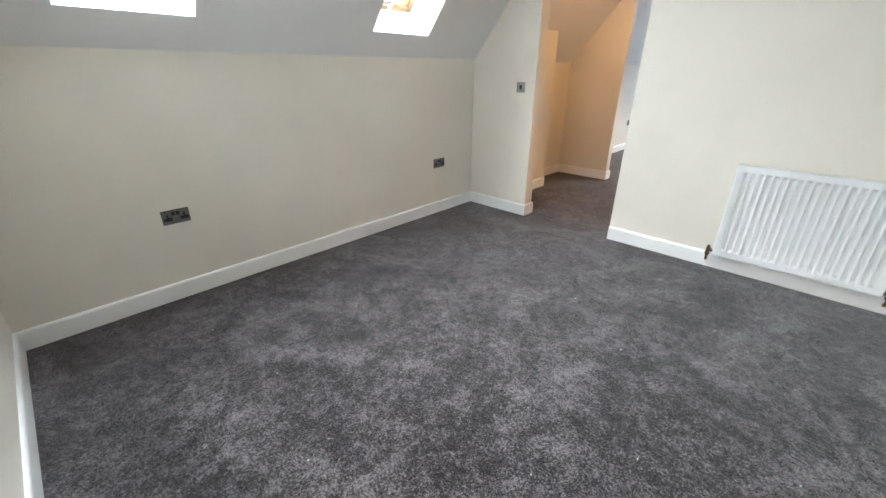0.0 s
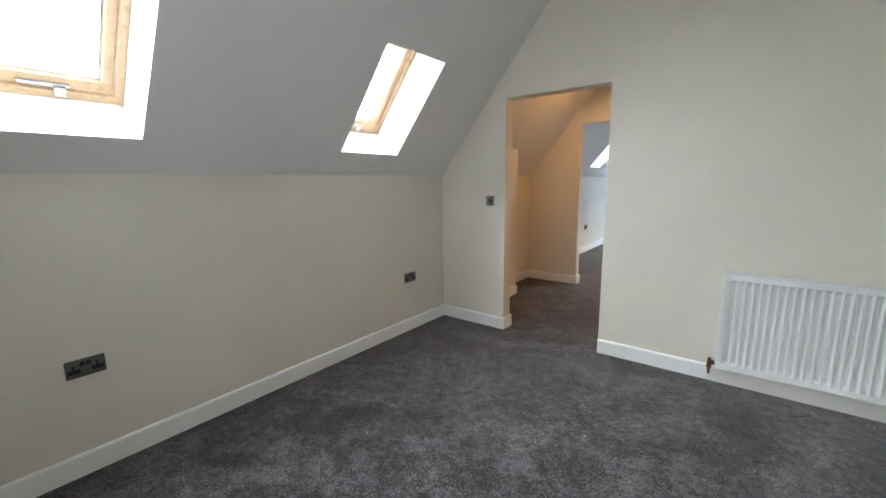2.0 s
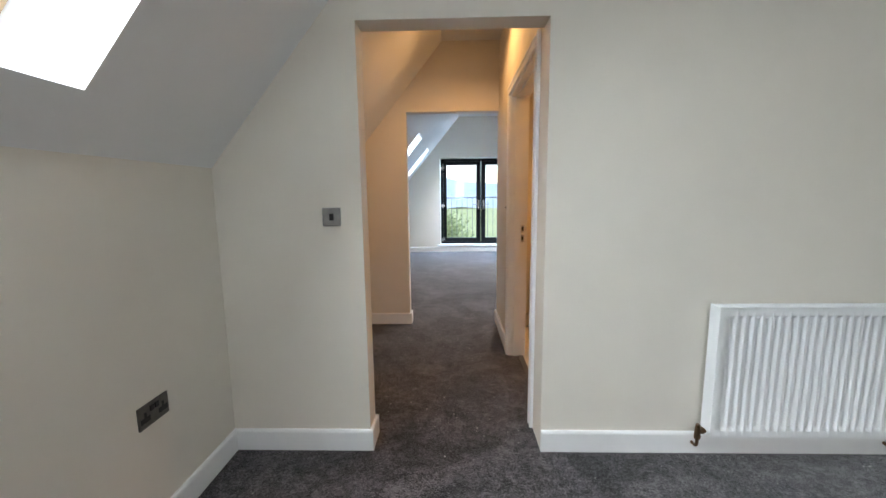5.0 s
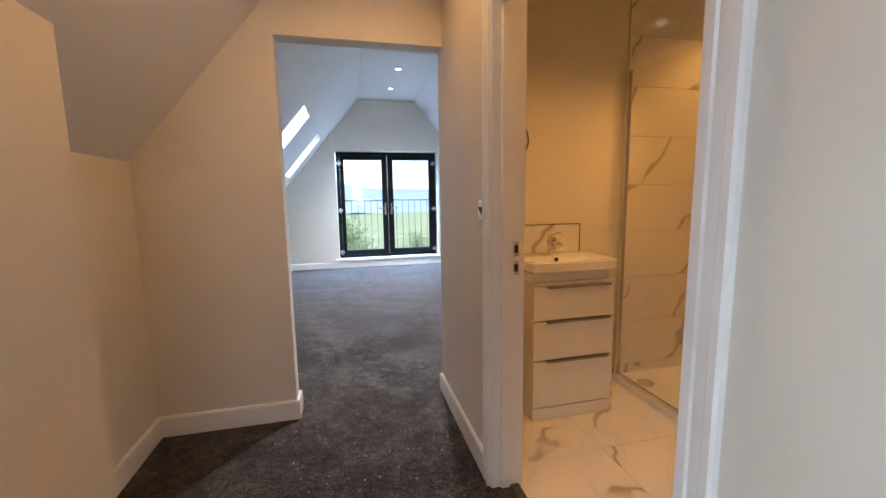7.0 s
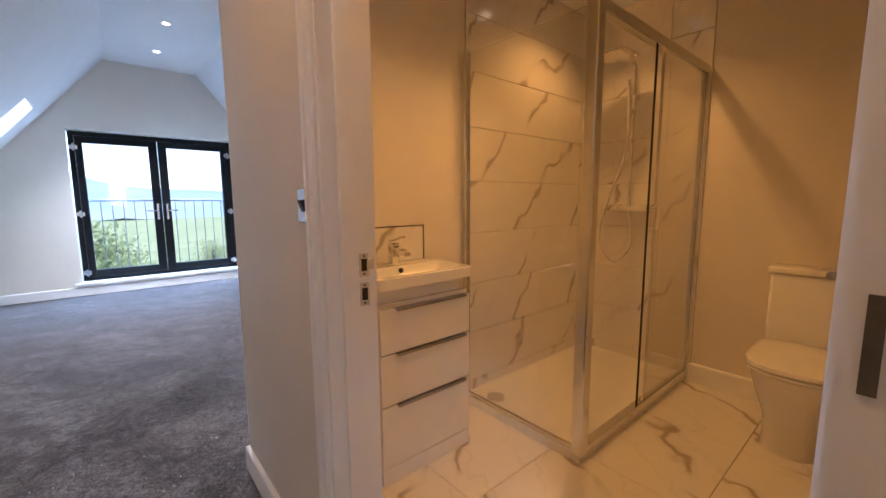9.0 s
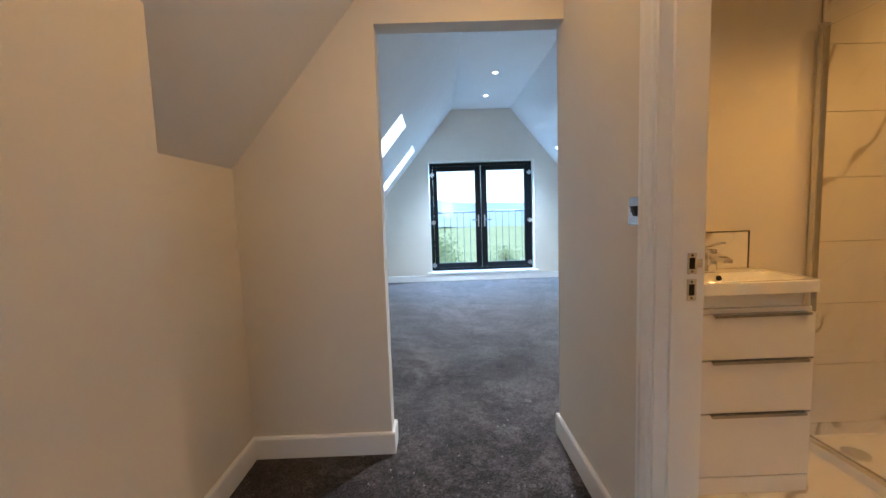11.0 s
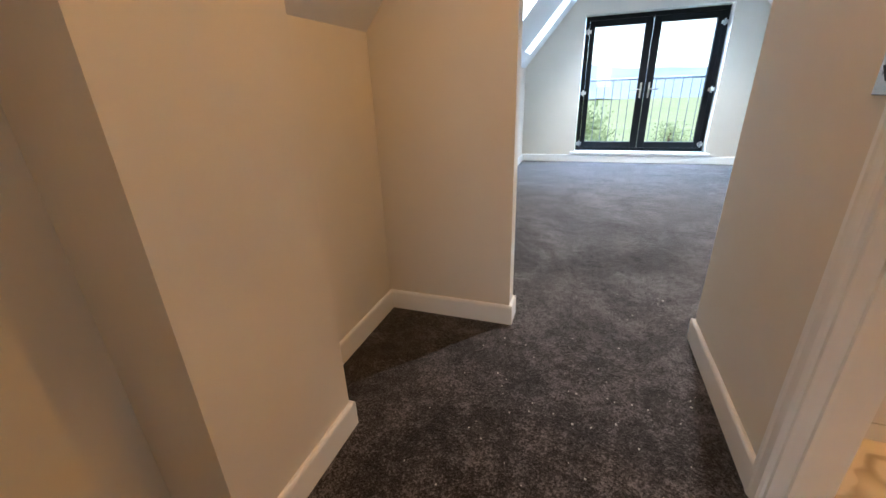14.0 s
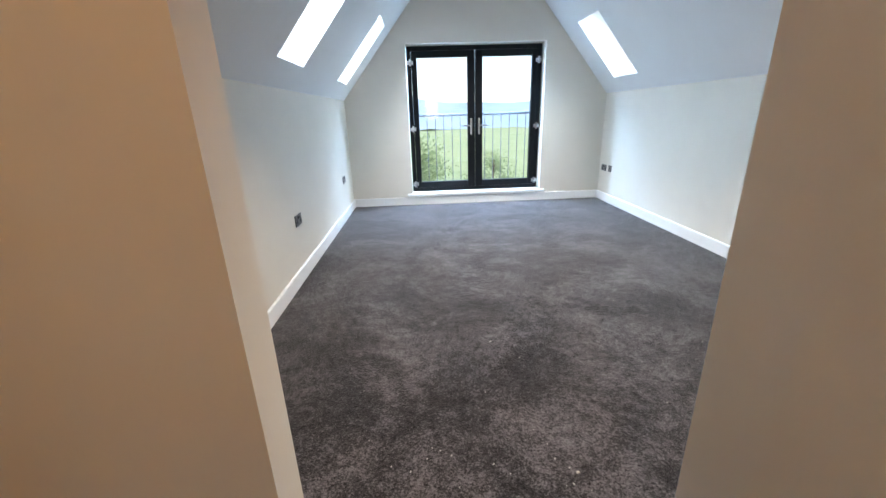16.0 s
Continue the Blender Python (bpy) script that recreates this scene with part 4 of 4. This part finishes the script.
# ---- outside ----
def ground_sheet():
    """Rolling meadow that rises to wooded hills towards the skyline."""
    bm = bmesh.new()
    xs = [-2200 + 4400 * i / 70 for i in range(71)]
    xs = [math.copysign(abs(x / 2200) ** 2.2 * 2200, x) for x in xs]
    ys = [-2200 + 4400 * i / 70 for i in range(71)]
    ys = [math.copysign(abs(y / 2200) ** 2.2 * 2200, y) for y in ys]
    rows = []
    for y in ys:
        row = []
        for x in xs:
            far = max(0.0, math.hypot(x, y) - 25)
            row.append(bm.verts.new((x, y, -3.1 - 9.0 * (1 - math.exp(-far / 60)) + 2.0 * noise.noise((x / 90, y / 90, 0)) * min(1, far / 80))))
        rows.append(row)
    for a, b in zip(rows, rows[1:]):
        for i in range(len(a) - 1):
            bm.faces.new((a[i], a[i + 1], b[i + 1], b[i]))
    structure("ground", bm, GRASS, "pale green meadow falling away from the house", "meadow", smooth=True)


ground_sheet()


def hill_range(dist, height, lift, seed, left_bias):
    bm = bmesh.new()
    rows, n = [], 90
    for k, (d, h) in enumerate(((dist, 0.0), (dist * 1.12, 0.45), (dist * 1.25, 0.8), (dist * 1.4, 1.0), (dist * 1.6, 0.6), (dist * 1.9, 0.0))):
        row = []
        for i in range(n):
            a = radians(-85 + 170 * i / (n - 1))
            ridge = lift + height * (0.55 + 0.9 * noise.noise((a * 3.1 + seed, 0.3 * k, seed)) + left_bias * max(0.0, -a) * 1.5)
            row.append(bm.verts.new((d * math.sin(a), d * math.cos(a), -12 + (12 + ridge) * h + height * 0.08 * noise.noise((a * 25, k * 1.3, seed)))))
        rows.append(row)
    for a, b in zip(rows, rows[1:]):
        for i in range(n - 1):
            bm.faces.new((a[i], a[i + 1], b[i + 1], b[i]))
    structure("backdrop", bm, HAZED_HILL, "wooded hills on the skyline with blue haze put into their colour", "hills", smooth=True)


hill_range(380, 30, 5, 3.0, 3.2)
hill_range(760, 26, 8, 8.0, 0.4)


def tree(x, y, base, tall, spread, seed):
    rng = random.Random(seed)
    t = thing("tree", pose(x, y, base), "leafy green garden tree below the window", "tree", "garden trees")
    wood = tube(bmesh.new(), [(0, 0, -0.3), (0.05, 0, tall * 0.25), (0.0, 0.08, tall * 0.5), (0.05, 0.0, tall * 0.85)], 0.09, 7, 3)
    tips = []
    for i in range(9):
        a, h = rng.uniform(0, 6.28), tall * rng.uniform(0.25, 0.7)
        tip = Vector((math.cos(a) * spread * rng.uniform(0.4, 0.8), math.sin(a) * spread * rng.uniform(0.4, 0.8), h + tall * rng.uniform(0.1, 0.28)))
        tube(wood, [(0, 0, h), tip * 0.5 + Vector((0, 0, h * 0.45)), tip], 0.03, 5, 2)
        tips.append(tip)
    tips.append(Vector((0, 0, tall * 0.9)))
    part("trunk", wood, BARK, t, "brown trunk with limbs")
    verts, faces = [], []
    for i in range(2600):
        c = tips[i % len(tips)] + Vector((rng.gauss(0, 0.24), rng.gauss(0, 0.24), rng.gauss(0, 0.17))) * spread
        u = Vector((rng.gauss(0, 1), rng.gauss(0, 1), rng.gauss(0, 1))).normalized()
        w = u.orthogonal().normalized()
        s = rng.uniform(0.04, 0.08)
        k = len(verts)
        verts += [c + u * s * 1.6, c + w * s, c - u * s * 1.6, c - w * s]
        faces.append((k, k + 1, k + 2, k + 3))
    data = bpy.data.meshes.new("crown")
    data.from_pydata([tuple(v) for v in verts], [], faces)
    data.materials.append(LEAF)
    crown = new("crown", data)
    crown.parent = t
    tagged(crown, "uneven crown of small green leaves")


for spec in ((-4.4, 19.0, -3.6, 4.0, 1.7, 1), (-2.6, 22.0, -4.2, 4.3, 1.8, 2), (-6.4, 24.0, -4.4, 5.4, 2.2, 3), (-3.6, 30.0, -5.6, 6.0, 2.4, 4), (-8.5, 34.0, -6.2, 7.4, 2.8, 5), (-1.2, 36.0, -6.5, 5.2, 2.4, 6), (4.8, 40.0, -7.0, 5.0, 2.4, 7)):
    tree(*spec)

# house shell seen from outside
bm = bmesh.new()
box(bm, WEST - 0.25, GABLE, -3.6, EAST + 0.25, GABLE + 0.32, -0.25)
box(bm, WEST - 0.25, SOUTH - 0.3, -3.6, EAST + 0.25, SOUTH, -0.25)
box(bm, WEST - 0.25, SOUTH, -3.6, WEST, GABLE, -0.25)
box(bm, BATH_E, SOUTH, -3.6, BATH_E + 0.2, GABLE, -0.25)
structure("wall_lower_storey", bm, BRICK, "rendered lower storey of the house", "wall")

# ---- tiles and small litter, last ----
TILE_MESHES = {}


def tile(w, h, m, parent, tone=MARBLE):
    """A bevelled tile, w by h, lying in its local x and y with its face up."""
    key = (round(w, 3), round(h, 3))
    if key not in TILE_MESHES:
        g, t, e = 0.0012, 0.008, 0.0015
        rings = [[Vector((sx * (w / 2 - g - k), sy * (h / 2 - g - k), z)) for sx, sy in ((-1, -1), (1, -1), (1, 1), (-1, 1))] for k, z in ((0, 0), (0, t - e), (e, t))]
        TILE_MESHES[key] = finish(loft(bmesh.new(), rings), "tile", tone)
    ob = new("tile", TILE_MESHES[key])
    ob.parent = parent
    ob.matrix_basis = m
    return ob


def spans(lo, hi, first, step):
    cuts = [lo] + [first + i * step for i in range(-12, 13) if lo + 0.01 < first + i * step < hi - 0.01] + [hi]
    return list(zip(cuts, cuts[1:]))


for x0, x1 in spans(-0.812, BATH_E, -0.31, 0.6):
    for y0, y1 in spans(LOBBY_S + 0.02, BATH_N, 4.555, 0.6):
        tile(x1 - x0, y1 - y0, pose((x0 + x1) / 2, (y0 + y1) / 2, -0.007), bath_floor)

tiled = structure("wall_tiling", boxed(0.235, BATH_N - 0.006, 0.0, BATH_E, BATH_N + 0.02, 2.5), GROUT, "veined marble-look wall tiles in the shower corner", "wall tiles")
for i, (z0, z1) in enumerate(spans(0.0, 2.5, 0.10, 0.3)):
    for x0, x1 in spans(0.235, BATH_E - 0.008, 1.41, 1.2):
        tile(x1 - x0, z1 - z0, pose((x0 + x1) / 2, BATH_N - 0.004, (z0 + z1) / 2, rx=90), tiled)
end = structure("wall_tiling_end", boxed(BATH_E - 0.006, 4.38, 0.0, BATH_E + 0.02, BATH_N - 0.012, 2.5), GROUT, "veined marble-look wall tiles behind the shower", "wall tiles")
for z0, z1 in spans(0.0, 2.5, 0.10, 0.3):
    for y0, y1 in spans(4.38, BATH_N - 0.014, 4.62, 0.6):
        tile(y1 - y0, z1 - z0, pose(BATH_E - 0.004, (y0 + y1) / 2, (z0 + z1) / 2, rx=90, rz=-90), end)
splash = thing("splashback", pose(-0.295, BATH_N - 0.001, 0.975), "single marble-look tile as splashback behind the tap", "splashback")
tile(0.45, 0.175, pose(0, 0, 0, rx=90), splash)
part("edge_trim", boxed(-0.227, -0.011, 0.0865, 0.229, 0.0, 0.0905, bevel=0.001), STEEL, splash, "thin metal edge trim")
part("edge_trim", boxed(0.225, -0.011, -0.0875, 0.229, 0.0, 0.0865, bevel=0.001), STEEL, splash, "thin metal edge trim")

rng = random.Random(11)
bm = bmesh.new()
for i in range(240):
    if i < 50:
        x, y = rng.uniform(-2.3, 0.9), rng.uniform(0.3, 3.2)
    elif i < 185:
        x, y = rng.uniform(-2.0, -0.98), rng.uniform(3.3, 5.9)
    else:
        x, y = rng.uniform(-2.3, 0.9), rng.uniform(5.4, 9.5)
    s = rng.uniform(0.0008, 0.0022) * (1.8 if rng.random() < 0.06 else 1)
    a = rng.uniform(0, 3.14)
    u, v = Vector((math.cos(a), math.sin(a), rng.uniform(-0.3, 0.3))) * s * rng.uniform(1, 2.2), Vector((-math.sin(a), math.cos(a), 0)) * s
    c = Vector((x, y, PILE + 0.0025))
    loft(bm, [[c + u * q + v * r + Vector((0, 0, h)) for q, r in ((-1, -1), (1, -0.7), (0.8, 1), (-0.9, 0.8))] for h in (-0.004, 0.002)])
tagged(new("carpet_lint", finish(bm, "carpet_lint", LINT)), "scattered white lint flecks on the carpet", "lint", "", "stuff")
